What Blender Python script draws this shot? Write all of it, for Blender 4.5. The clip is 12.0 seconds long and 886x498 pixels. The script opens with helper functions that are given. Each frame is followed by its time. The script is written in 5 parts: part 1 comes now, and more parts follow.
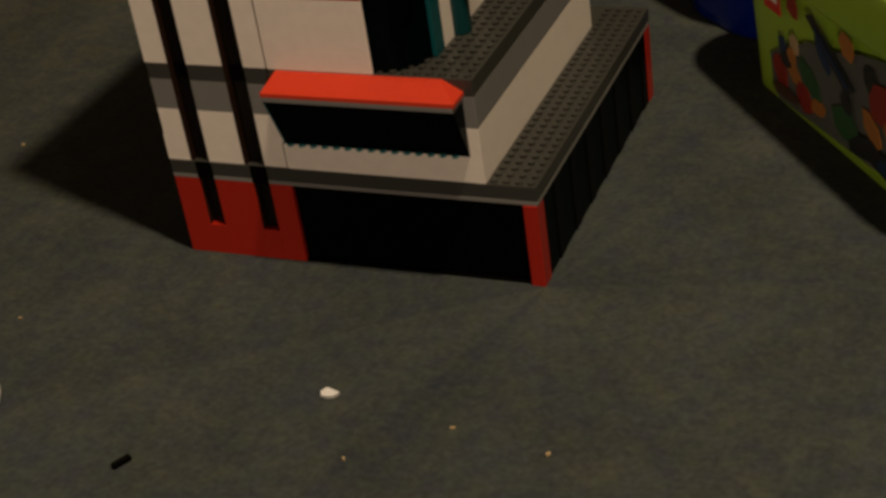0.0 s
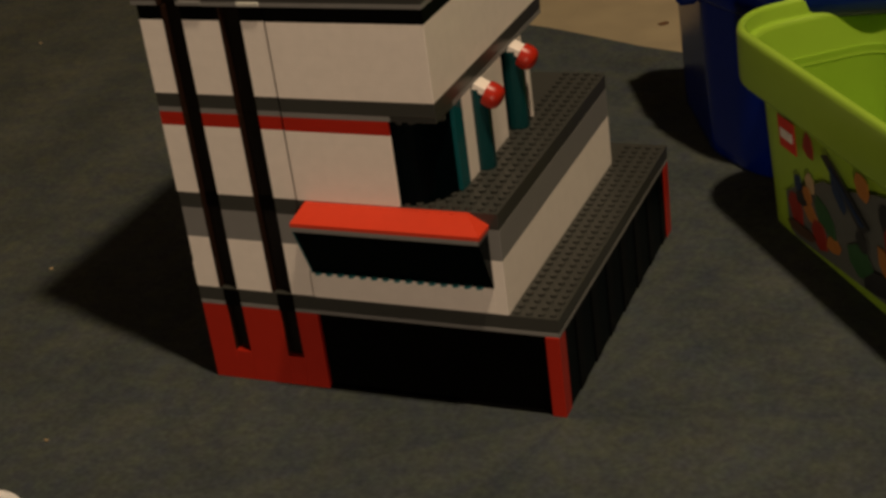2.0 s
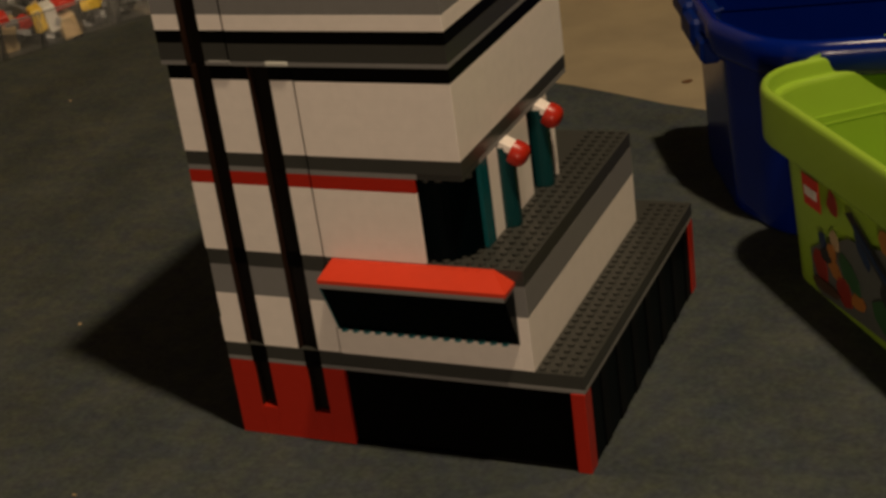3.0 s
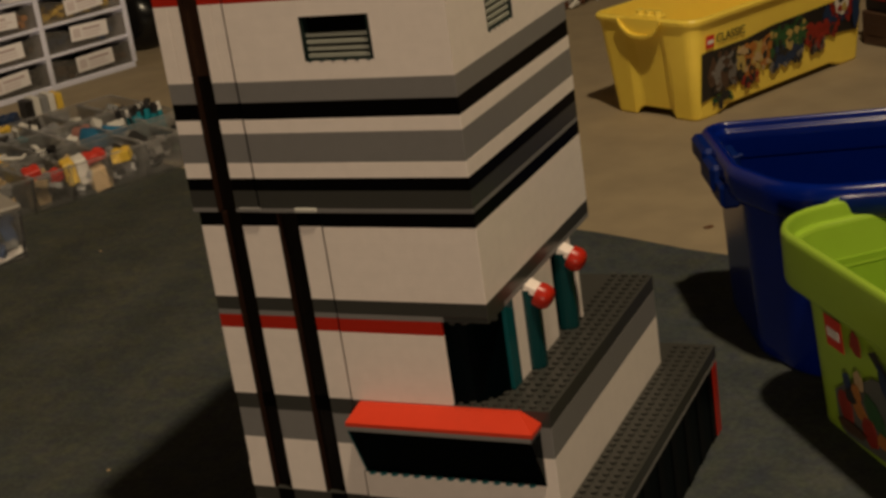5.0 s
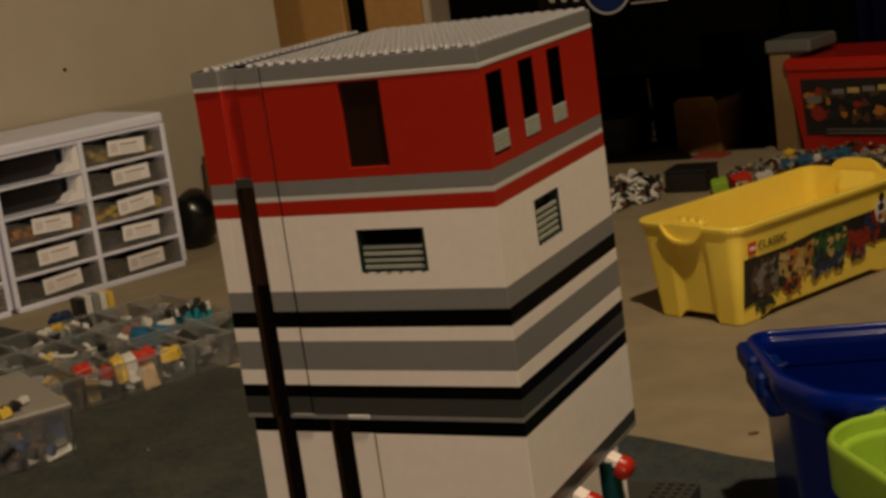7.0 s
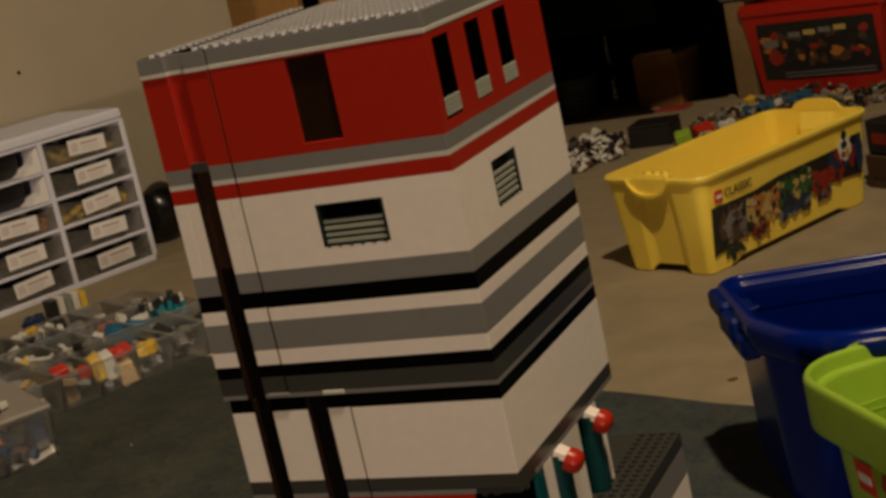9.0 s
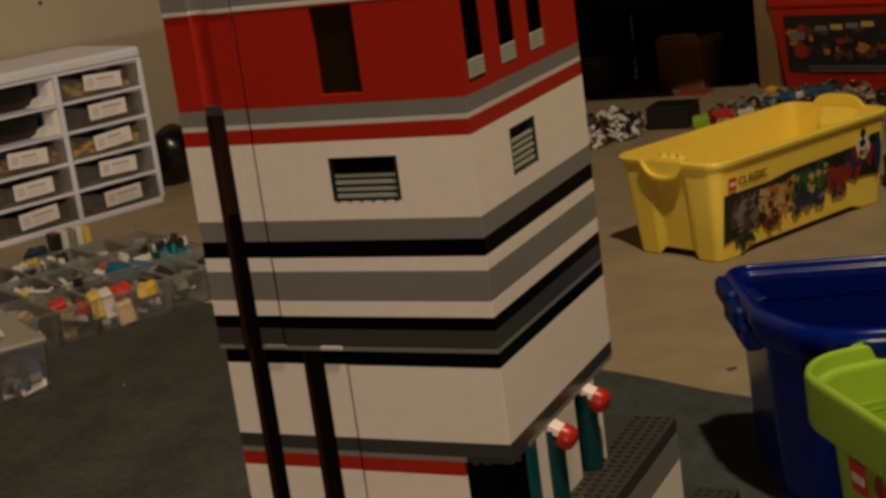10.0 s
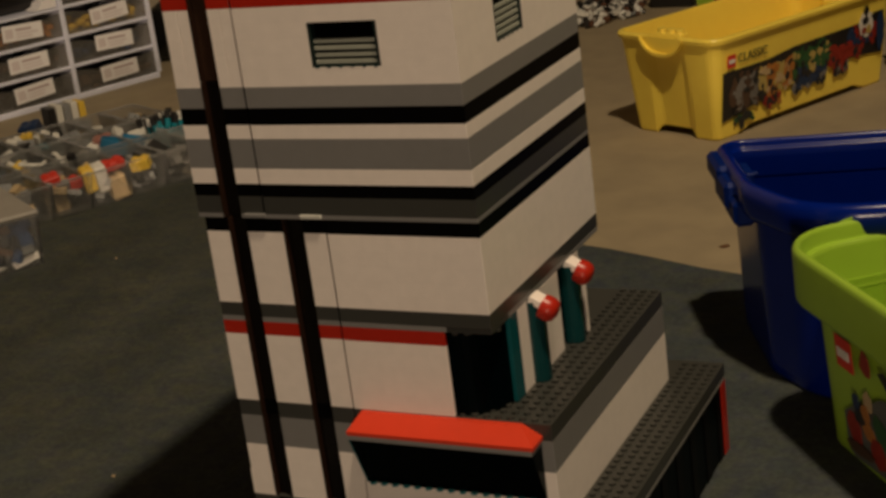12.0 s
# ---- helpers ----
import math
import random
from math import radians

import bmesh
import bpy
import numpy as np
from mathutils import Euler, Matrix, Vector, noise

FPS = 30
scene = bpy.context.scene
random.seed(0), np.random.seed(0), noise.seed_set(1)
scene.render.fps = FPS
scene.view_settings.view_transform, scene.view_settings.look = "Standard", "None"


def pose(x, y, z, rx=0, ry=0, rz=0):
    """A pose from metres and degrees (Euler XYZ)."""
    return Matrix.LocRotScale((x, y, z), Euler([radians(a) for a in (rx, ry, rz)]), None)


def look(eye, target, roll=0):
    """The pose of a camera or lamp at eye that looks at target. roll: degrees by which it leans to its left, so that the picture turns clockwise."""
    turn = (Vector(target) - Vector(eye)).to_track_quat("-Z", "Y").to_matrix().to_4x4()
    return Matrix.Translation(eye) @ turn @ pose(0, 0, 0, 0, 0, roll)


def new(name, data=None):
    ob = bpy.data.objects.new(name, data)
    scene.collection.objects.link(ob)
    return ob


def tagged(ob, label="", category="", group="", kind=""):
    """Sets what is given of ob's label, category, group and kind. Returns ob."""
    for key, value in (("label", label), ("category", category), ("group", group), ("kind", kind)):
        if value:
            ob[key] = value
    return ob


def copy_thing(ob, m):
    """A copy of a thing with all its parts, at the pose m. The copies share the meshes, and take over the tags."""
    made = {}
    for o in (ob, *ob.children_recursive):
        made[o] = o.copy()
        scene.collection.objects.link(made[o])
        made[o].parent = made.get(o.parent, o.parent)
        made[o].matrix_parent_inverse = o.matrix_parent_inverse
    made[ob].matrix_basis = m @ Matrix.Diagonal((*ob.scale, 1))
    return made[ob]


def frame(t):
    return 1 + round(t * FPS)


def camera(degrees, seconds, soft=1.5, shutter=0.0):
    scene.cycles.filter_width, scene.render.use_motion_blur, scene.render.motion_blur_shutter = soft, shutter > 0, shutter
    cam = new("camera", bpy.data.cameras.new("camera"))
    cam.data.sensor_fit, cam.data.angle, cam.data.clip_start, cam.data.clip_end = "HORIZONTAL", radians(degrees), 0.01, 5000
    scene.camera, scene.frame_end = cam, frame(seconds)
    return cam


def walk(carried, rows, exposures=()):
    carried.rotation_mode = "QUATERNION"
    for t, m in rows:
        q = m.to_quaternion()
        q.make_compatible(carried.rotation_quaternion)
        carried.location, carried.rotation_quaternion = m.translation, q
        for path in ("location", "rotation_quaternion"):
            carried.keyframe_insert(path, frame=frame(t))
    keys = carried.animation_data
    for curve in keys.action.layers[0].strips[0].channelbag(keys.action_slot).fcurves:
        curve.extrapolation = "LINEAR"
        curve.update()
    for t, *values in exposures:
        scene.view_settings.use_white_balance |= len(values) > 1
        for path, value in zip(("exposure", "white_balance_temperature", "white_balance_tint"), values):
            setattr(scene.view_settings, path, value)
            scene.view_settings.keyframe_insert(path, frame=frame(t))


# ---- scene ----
cam = camera(31.86, 12.0, soft=3.2)
PATH = [
    (0.0, (0.2996, -0.7500, 0.5389), (-0.0738, 0.0131, 0.0115), -8.93),
    (0.5, (0.2998, -0.7542, 0.5412), (-0.0702, 0.0214, 0.0298), -8.64),
    (1.0, (0.3001, -0.7587, 0.5441), (-0.0690, 0.0302, 0.0527), -8.08),
    (1.5, (0.2942, -0.7637, 0.5498), (-0.0807, 0.0318, 0.0737), -7.16),
    (2.0, (0.2960, -0.7685, 0.5513), (-0.0873, 0.0346, 0.0951), -7.74),
    (2.5, (0.2955, -0.7721, 0.5525), (-0.0959, 0.0357, 0.1117), -7.59),
    (3.0, (0.2971, -0.7746, 0.5557), (-0.1023, 0.0389, 0.1329), -7.93),
    (3.2, (0.3055, -0.7794, 0.5494), (-0.1030, 0.0375, 0.1423), -7.78),
    (4.8, (0.2997, -0.7854, 0.5543), (-0.1139, 0.0590, 0.2137), -7.96),
    (5.0, (0.3016, -0.7900, 0.5566), (-0.1151, 0.0564, 0.2251), -8.35),
    (5.5, (0.3047, -0.7983, 0.5611), (-0.1217, 0.0530, 0.2553), -8.65),
    (6.0, (0.3056, -0.8013, 0.5632), (-0.1282, 0.0563, 0.2871), -8.33),
    (6.5, (0.3043, -0.8013, 0.5663), (-0.1340, 0.0634, 0.3209), -8.16),
    (7.0, (0.3041, -0.8103, 0.5717), (-0.1344, 0.0640, 0.3636), -7.89),
    (7.2, (0.3062, -0.8131, 0.5741), (-0.1292, 0.0655, 0.3776), -7.87),
    (8.8, (0.3129, -0.8102, 0.5683), (-0.1139, 0.0663, 0.3459), -12.48),
    (9.0, (0.3096, -0.8059, 0.5650), (-0.1154, 0.0706, 0.3386), -12.26),
    (9.5, (0.3078, -0.8006, 0.5634), (-0.1170, 0.0735, 0.3276), -11.29),
    (10.0, (0.3025, -0.7968, 0.5612), (-0.1268, 0.0721, 0.3146), -7.67),
    (10.5, (0.3128, -0.7930, 0.5550), (-0.1213, 0.0690, 0.2930), -6.79),
    (11.0, (0.3103, -0.7910, 0.5524), (-0.1253, 0.0646, 0.2729), -4.68),
    (11.5, (0.3072, -0.7880, 0.5506), (-0.1291, 0.0608, 0.2519), -4.56),
    (12.0, (0.3120, -0.7819, 0.5475), (-0.1209, 0.0618, 0.2299), -7.46),
]

walk(cam, [(t, look(eye, target, roll)) for t, eye, target, roll in PATH])

# ---- light ----
world = bpy.data.worlds.new("world")
scene.world = world
world.use_nodes = True
world.node_tree.nodes["Background"].inputs[0].default_value = (0.9, 0.75, 0.6, 1)
world.node_tree.nodes["Background"].inputs[1].default_value = 0.0002
scene.view_settings.exposure = 0.0


def point_lamp(name, place, watts, radius, colour):
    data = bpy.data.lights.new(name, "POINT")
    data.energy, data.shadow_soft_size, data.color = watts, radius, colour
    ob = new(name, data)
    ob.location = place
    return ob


WARM = (1.0, 0.80, 0.525)
point_lamp("ceiling_bulb", (0.595, -0.315, 2.55), 176, 0.055, WARM)
# added fill, low and far behind the camera, brightens faces turned to it
point_lamp("fill_lamp", (2.15, -8.0, 0.31), 490, 0.30, (1.0, 0.78, 0.545))

# ---- materials ----
STUD, PLATE = 0.008, 0.0032
# course heights in plates: a first reading, then stretched to fit the camera's view
FIRST_FIT = (0, 18, 22, 28, 34, 40.5, 44, 59, 62, 65.7, 80.5, 83.3, 84.2, 87.6, 90.1, 93.1, 98.9, 101.7, 104.9, 108.8, 112, 121, 123.5, 126.4, 127.3, 130.1, 132, 148.6, 149.5, 152.4)
VIEW_FIT = (0, 18.2, 22.25, 28, 34.1, 40.8, 44.3, 59.2, 62.1, 66.1, 81.4, 84.3, 85.2, 88.8, 91.35, 94.5, 100.45, 103.25, 106.6, 110.7, 113.7, 122.9, 125.9, 128.85, 129.85, 132.85, 134.2, 151.4, 152.25, 155.35)


def level(plates):
    return float(np.interp(plates, FIRST_FIT, VIEW_FIT)) * PLATE


def material(name, colour, rough=0.4, vary=0.12, scale=40.0, bump=0.0, bump_scale=200.0, metal=0.0, glass=0.0, coat=0.0, spec=0.5):
    """A plain surface with large stains and fine grain in its colour and gloss."""
    m = bpy.data.materials.new(name)
    m.use_nodes = True
    n, l = m.node_tree.nodes, m.node_tree.links
    b = n["Principled BSDF"]
    tc = n.new("ShaderNodeTexCoord")
    big, fine = n.new("ShaderNodeTexNoise"), n.new("ShaderNodeTexNoise")
    big.inputs["Scale"].default_value, fine.inputs["Scale"].default_value = scale * 0.2, scale * 4
    big.inputs["Detail"].default_value = fine.inputs["Detail"].default_value = 4
    mix = n.new("ShaderNodeMath")
    mix.operation = "MULTIPLY_ADD"
    half = n.new("ShaderNodeMath")
    half.operation = "MULTIPLY"
    half.inputs[1].default_value = 0.5
    l.new(tc.outputs["Object"], big.inputs["Vector"])
    l.new(tc.outputs["Object"], fine.inputs["Vector"])
    l.new(fine.outputs["Fac"], half.inputs[0])
    l.new(big.outputs["Fac"], mix.inputs[0])
    mix.inputs[1].default_value = 0.5
    l.new(half.outputs[0], mix.inputs[2])
    ramp = n.new("ShaderNodeValToRGB")
    lo = [max(0, c * (1 - vary)) for c in colour]
    hi = [min(1, c * (1 + vary)) for c in colour]
    ramp.color_ramp.elements[0].color, ramp.color_ramp.elements[1].color = (*lo, 1), (*hi, 1)
    ramp.color_ramp.elements[0].position, ramp.color_ramp.elements[1].position = 0.3, 0.7
    l.new(mix.outputs[0], ramp.inputs[0])
    l.new(ramp.outputs[0], b.inputs["Base Color"])
    rr = n.new("ShaderNodeMapRange")
    rr.inputs[3].default_value, rr.inputs[4].default_value = rough * 0.8, min(1, rough * 1.25)
    l.new(big.outputs["Fac"], rr.inputs[0])
    l.new(rr.outputs[0], b.inputs["Roughness"])
    b.inputs["Metallic"].default_value = metal
    b.inputs["Transmission Weight"].default_value = glass
    b.inputs["Coat Weight"].default_value = coat
    b.inputs["Specular IOR Level"].default_value = spec
    if bump:
        t2, bp = n.new("ShaderNodeTexNoise"), n.new("ShaderNodeBump")
        t2.inputs["Scale"].default_value, t2.inputs["Detail"].default_value = bump_scale, 5
        l.new(tc.outputs["Object"], t2.inputs["Vector"])
        bp.inputs["Strength"].default_value, bp.inputs["Distance"].default_value = bump, 0.002
        l.new(t2.outputs["Fac"], bp.inputs["Height"])
        l.new(bp.outputs[0], b.inputs["Normal"])
    return m


def brick_plastic(name, colour, spec=0.4):
    """Moulded bricks: gloss, faint tone from brick to brick and faint joints."""
    m = material(name, colour, 0.32, 0.05, 30, spec=spec)
    n, l = m.node_tree.nodes, m.node_tree.links
    b = n["Principled BSDF"]
    geo, sep, comb = n.new("ShaderNodeNewGeometry"), n.new("ShaderNodeSeparateXYZ"), n.new("ShaderNodeCombineXYZ")
    add = n.new("ShaderNodeMath")
    l.new(geo.outputs["Position"], sep.inputs[0])
    l.new(sep.outputs[0], add.inputs[0])
    l.new(sep.outputs[1], add.inputs[1])
    l.new(add.outputs[0], comb.inputs[0])
    l.new(sep.outputs[2], comb.inputs[1])
    tex = n.new("ShaderNodeTexBrick")
    tex.inputs["Scale"].default_value = 1.0
    tex.inputs["Brick Width"].default_value, tex.inputs["Row Height"].default_value = 0.032, 0.0096
    tex.inputs["Mortar Size"].default_value, tex.inputs["Mortar Smooth"].default_value = 0.00012, 0.3
    tex.inputs["Color1"].default_value, tex.inputs["Color2"].default_value = (1, 1, 1, 1), (0.985, 0.985, 0.985, 1)
    tex.inputs["Mortar"].default_value = (0.94, 0.94, 0.94, 1)
    l.new(comb.outputs[0], tex.inputs["Vector"])
    mul = n.new("ShaderNodeMix")
    mul.data_type, mul.blend_type = "RGBA", "MULTIPLY"
    mul.inputs[0].default_value = 1.0
    old = b.inputs["Base Color"].links[0].from_socket
    l.new(old, mul.inputs[6])
    l.new(tex.outputs["Color"], mul.inputs[7])
    l.new(mul.outputs[2], b.inputs["Base Color"])
    return m


WHITE = brick_plastic("white_brick", (0.91, 0.81, 0.765))
RED = brick_plastic("red_brick", (0.4158, 0.0178, 0.0069))
# lit copy of RED: the awning's light from above is in the colour
LIT_RED = brick_plastic("lit_red_brick", (0.66, 0.048, 0.018))
GREY = brick_plastic("light_grey_brick", (0.2165, 0.2068, 0.2068))
DARK = brick_plastic("dark_grey_brick", (0.0455, 0.0445, 0.0405))
BLACK = brick_plastic("black_brick", (0.0022, 0.0020, 0.0020), 0.03)
# lit copy of GREY: light falling on the roof is in the colour
ROOF_LIT = brick_plastic("lit_grey_roof_brick", (0.58, 0.56, 0.60))
LOUVRE = material("pale_louvre", (0.36, 0.37, 0.32), 0.4, 0.08)
PALE = material("pale_plate", (0.62, 0.60, 0.56), 0.35, 0.05)
SMOKE = material("smoked_panel", (0.005, 0.003, 0.002), 0.25, 0.1, spec=0.2)
SMOKE_BROWN = material("brown_smoked_panel", (0.034, 0.016, 0.009), 0.25, 0.2, spec=0.3)
EDGE_BROWN = material("dark_brown_edge", (0.022, 0.010, 0.006), 0.4, 0.2, spec=0.1)
SMOKE_DEEP = material("deep_brown_smoked_panel", (0.020, 0.008, 0.004), 0.3, 0.2, spec=0.15)
TEAL = material("teal_glass", (0.006, 0.085, 0.10), 0.12, 0.1)
TEAL_DARK = material("dark_teal_glass", (0.0004, 0.0020, 0.0026), 0.35, 0.1, spec=0.03)
TEAL_CLEAR = material("clear_teal_glass", (0.010, 0.06, 0.07), 0.08, 0.05, glass=0.99, spec=0.05)
TEAL_CLEAR.node_tree.nodes["Principled BSDF"].inputs["IOR"].default_value = 1.12
TEAL_STUD = material("bright_teal_glass", (0.035, 0.22, 0.24), 0.15, 0.1)
FRAME_GREEN = material("dark_green_frame", (0.010, 0.020, 0.018), 0.3, 0.15, spec=0.2)
TEAL_MID = material("sea_teal_glass", (0.004, 0.04, 0.045), 0.15, 0.1)
GLASS_BLACK = material("black_glass", (0.0012, 0.0010, 0.0009), 0.12, 0.1, spec=0.06)
CARPET = material("carpet_pile", (0.0602, 0.0655, 0.0598), 0.95, 0.35, 60, 0.35, 260, spec=0.1)


def mottle(m, one, two, scale):
    """Faded and soiled patches of two hues over a material's colour."""
    n, l = m.node_tree.nodes, m.node_tree.links
    b = n["Principled BSDF"]
    tex, tc, ramp, mul = n.new("ShaderNodeTexNoise"), n.new("ShaderNodeTexCoord"), n.new("ShaderNodeValToRGB"), n.new("ShaderNodeMix")
    tex.inputs["Scale"].default_value, tex.inputs["Detail"].default_value = scale, 6
    ramp.color_ramp.elements[0].color, ramp.color_ramp.elements[1].color = (*one, 1), (*two, 1)
    ramp.color_ramp.elements[0].position, ramp.color_ramp.elements[1].position = 0.35, 0.65
    mul.data_type, mul.blend_type = "RGBA", "MULTIPLY"
    mul.inputs[0].default_value = 1.0
    l.new(tc.outputs["Object"], tex.inputs["Vector"])
    l.new(tex.outputs["Fac"], ramp.inputs[0])
    l.new(b.inputs["Base Color"].links[0].from_socket, mul.inputs[6])
    l.new(ramp.outputs[0], mul.inputs[7])
    l.new(mul.outputs[2], b.inputs["Base Color"])


mottle(CARPET, (0.90, 0.93, 1.01), (1.08, 1.06, 0.97), 40)
mottle(CARPET, (0.85, 0.88, 0.92), (1.05, 1.02, 0.97), 16)
mottle(CARPET, (0.90, 0.90, 0.93), (1.11, 1.10, 1.07), 110)
mottle(CARPET, (0.93, 0.90, 1.02), (1.07, 1.08, 0.96), 75)


def hue_shift_x(m, x0, x1, one, two):
    """A slow change of hue along x, from one to two."""
    n, l = m.node_tree.nodes, m.node_tree.links
    b = n["Principled BSDF"]
    tc, sep, span, ramp, mul = n.new("ShaderNodeTexCoord"), n.new("ShaderNodeSeparateXYZ"), n.new("ShaderNodeMapRange"), n.new("ShaderNodeValToRGB"), n.new("ShaderNodeMix")
    span.inputs[1].default_value, span.inputs[2].default_value = x0, x1
    ramp.color_ramp.elements[0].color, ramp.color_ramp.elements[1].color = (*one, 1), (*two, 1)
    mul.data_type, mul.blend_type = "RGBA", "MULTIPLY"
    mul.inputs[0].default_value = 1.0
    l.new(tc.outputs["Object"], sep.inputs[0])
    l.new(sep.outputs[0], span.inputs[0])
    l.new(span.outputs[0], ramp.inputs[0])
    l.new(b.inputs["Base Color"].links[0].from_socket, mul.inputs[6])
    l.new(ramp.outputs[0], mul.inputs[7])
    l.new(mul.outputs[2], b.inputs["Base Color"])


hue_shift_x(CARPET, -0.25, -0.75, (0.94, 0.985, 1.10), (1.0, 0.97, 0.92))
CONCRETE = material("concrete", (0.3242, 0.2557, 0.1631), 0.75, 0.10, 6, 0.05, 90)
mottle(CONCRETE, (0.86, 0.86, 0.88), (1.0, 1.0, 1.0), 14)
WALL = material("wall_paint", (0.4128, 0.3483, 0.2623), 0.8, 0.06, 3, 0.1, 120)
# near-black for unseen walls, chosen to cut bounced light
DIM_WALL = material("bounce_dark_wall", (0.014, 0.009, 0.006), 0.6, 0.2, 5)
LIME = material("lime_plastic", (0.330, 0.525, 0.040), 0.35, 0.05, 12)
BLUE = material("blue_plastic", (0.0006, 0.0104, 0.160), 0.2, 0.08, 12, spec=0.3)
YELLOW = material("yellow_plastic", (1.0, 0.735, 0.10), 0.35, 0.05, 12)
REDTUB = material("red_plastic", (0.37, 0.013, 0.005), 0.35, 0.06, 12)
UNIT = material("white_drawer_plastic", (0.735, 0.74, 0.89), 0.4, 0.05, 12)
FROST = material("frosted_plastic", (0.68, 0.67, 0.66), 0.14, 0.06, 20, glass=0.95)
FROST.node_tree.nodes["Principled BSDF"].inputs["IOR"].default_value = 1.25
BIN_RIM = material("cloudy_rim_plastic", (0.66, 0.65, 0.64), 0.2, 0.1, 20, glass=0.88)
HAZE = material("hazy_clear_plastic", (0.52, 0.50, 0.475), 0.18, 0.05, 20, glass=0.93)
PAPER = material("paper", (0.84, 0.80, 0.82), 0.7, 0.08, 60)
WOOD = material("brown_wood", (0.40, 0.21, 0.07), 0.5, 0.12, 14)
CARD = material("cardboard", (0.20, 0.122, 0.050), 0.8, 0.15, 15)
# far corner's darkness put into the colour: blacker than real paint
VOID = material("unlit_black", (0.0012, 0.0011, 0.0010), 0.9, 0.2, spec=0.02)
# near-black for the unseen ceiling, chosen to cut bounced light
DIM_CEILING = material("bounce_dark_ceiling", (0.014, 0.010, 0.007), 0.8, 0.3, 5)
GREYBOX = material("grey_plastic", (0.10, 0.097, 0.088), 0.5, 0.1)


def flat(name, colour, rough=0.45):
    return material(name, colour, rough, 0.10, 50)


C_RED, C_ORANGE = flat("print_red", (0.6, 0.03, 0.015)), flat("print_orange", (0.75, 0.25, 0.04))
C_YELLOW, C_GREEN = flat("print_yellow", (0.75, 0.5, 0.06)), flat("print_green", (0.03, 0.22, 0.04))
C_BLUE, C_DARK = flat("print_blue", (0.015, 0.05, 0.16)), flat("print_dark", (0.014, 0.012, 0.012))
C_WHITE, C_GREY = flat("print_white", (0.72, 0.69, 0.65)), flat("print_grey", (0.25, 0.25, 0.26))
C_TEAL = flat("print_teal", (0.02, 0.3, 0.4))
C_BROWN, C_TAN = flat("print_brown", (0.12, 0.05, 0.025)), flat("print_tan", (0.5, 0.36, 0.2))
P_RED, P_ORANGE = flat("dull_print_red", (0.27, 0.022, 0.012)), flat("dull_print_orange", (0.42, 0.16, 0.03))
P_YELLOW, P_GREEN = flat("dull_print_yellow", (0.46, 0.34, 0.10)), flat("dull_print_green", (0.025, 0.095, 0.03))
P_DARK, P_BLUE = flat("dull_print_dark", (0.018, 0.018, 0.020)), flat("dull_print_blue", (0.012, 0.032, 0.09))
P_GREY, P_BROWN = flat("dull_print_grey", (0.17, 0.16, 0.155)), flat("dull_print_brown", (0.075, 0.04, 0.024))


# ---- mesh helpers ----
def thing(name, label, category, m=None, group="", kind=""):
    ob = new(name)
    ob.empty_display_size = 0.02
    if m is not None:
        ob.matrix_world = m
    return tagged(ob, label, category, group, kind)


def part(name, bm, mat, parent=None, label="", smooth=False):
    me = bpy.data.meshes.new(name)
    bmesh.ops.recalc_face_normals(bm, faces=bm.faces)
    if smooth:
        for f in bm.faces:
            f.smooth = True
        for e in bm.edges:
            if len(e.link_faces) == 2 and e.calc_face_angle() > 0.75:
                e.smooth = False
    bm.to_mesh(me)
    bm.free()
    me.materials.append(mat)
    ob = new(name, me)
    if parent:
        ob.parent = parent
    return tagged(ob, label)


def box(x0, x1, y0, y1, z0, z1, bevel=0.0, bm=None):
    bm = bm or bmesh.new()
    v = [bm.verts.new((x, y, z)) for z in (z0, z1) for x, y in ((x0, y0), (x1, y0), (x1, y1), (x0, y1))]
    fs = [bm.faces.new([v[i] for i in q]) for q in ((3, 2, 1, 0), (4, 5, 6, 7), (0, 1, 5, 4), (1, 2, 6, 5), (2, 3, 7, 6), (3, 0, 4, 7))]
    if bevel:
        es = list({e for f in fs for e in f.edges})
        bmesh.ops.bevel(bm, geom=es, offset=bevel, segments=1, affect="EDGES")
    return bm


def prism(points, axis_from, axis_to, axis="z", bm=None):
    """A solid from an outline of 2D points, drawn out along an axis."""
    bm = bm or bmesh.new()

    def at(p, h):
        return {"z": (p[0], p[1], h), "y": (p[0], h, p[1]), "x": (h, p[0], p[1])}[axis]
    a, b = [bm.verts.new(at(p, axis_from)) for p in points], [bm.verts.new(at(p, axis_to)) for p in points]
    bm.faces.new(a[::-1])
    bm.faces.new(b)
    for i in range(len(points)):
        j = (i + 1) % len(points)
        bm.faces.new((a[i], a[j], b[j], b[i]))
    return bm


def loft(rings, close_first=True, close_last=True, bm=None):
    bm = bm or bmesh.new()
    vs = [[bm.verts.new(p) for p in r] for r in rings]
    for a, b in zip(vs, vs[1:]):
        for i in range(len(a)):
            j = (i + 1) % len(a)
            bm.faces.new((a[i], a[j], b[j], b[i]))
    if close_first:
        bm.faces.new(vs[0][::-1])
    if close_last:
        bm.faces.new(vs[-1])
    return bm


def disc(r, n=20):
    return [(r * math.cos(2 * math.pi * i / n), r * math.sin(2 * math.pi * i / n)) for i in range(n)]


def rod(cx, cy, z0, z1, r, n=20, bm=None):
    return prism([(cx + x, cy + y) for x, y in disc(r, n)], z0, z1, "z", bm)


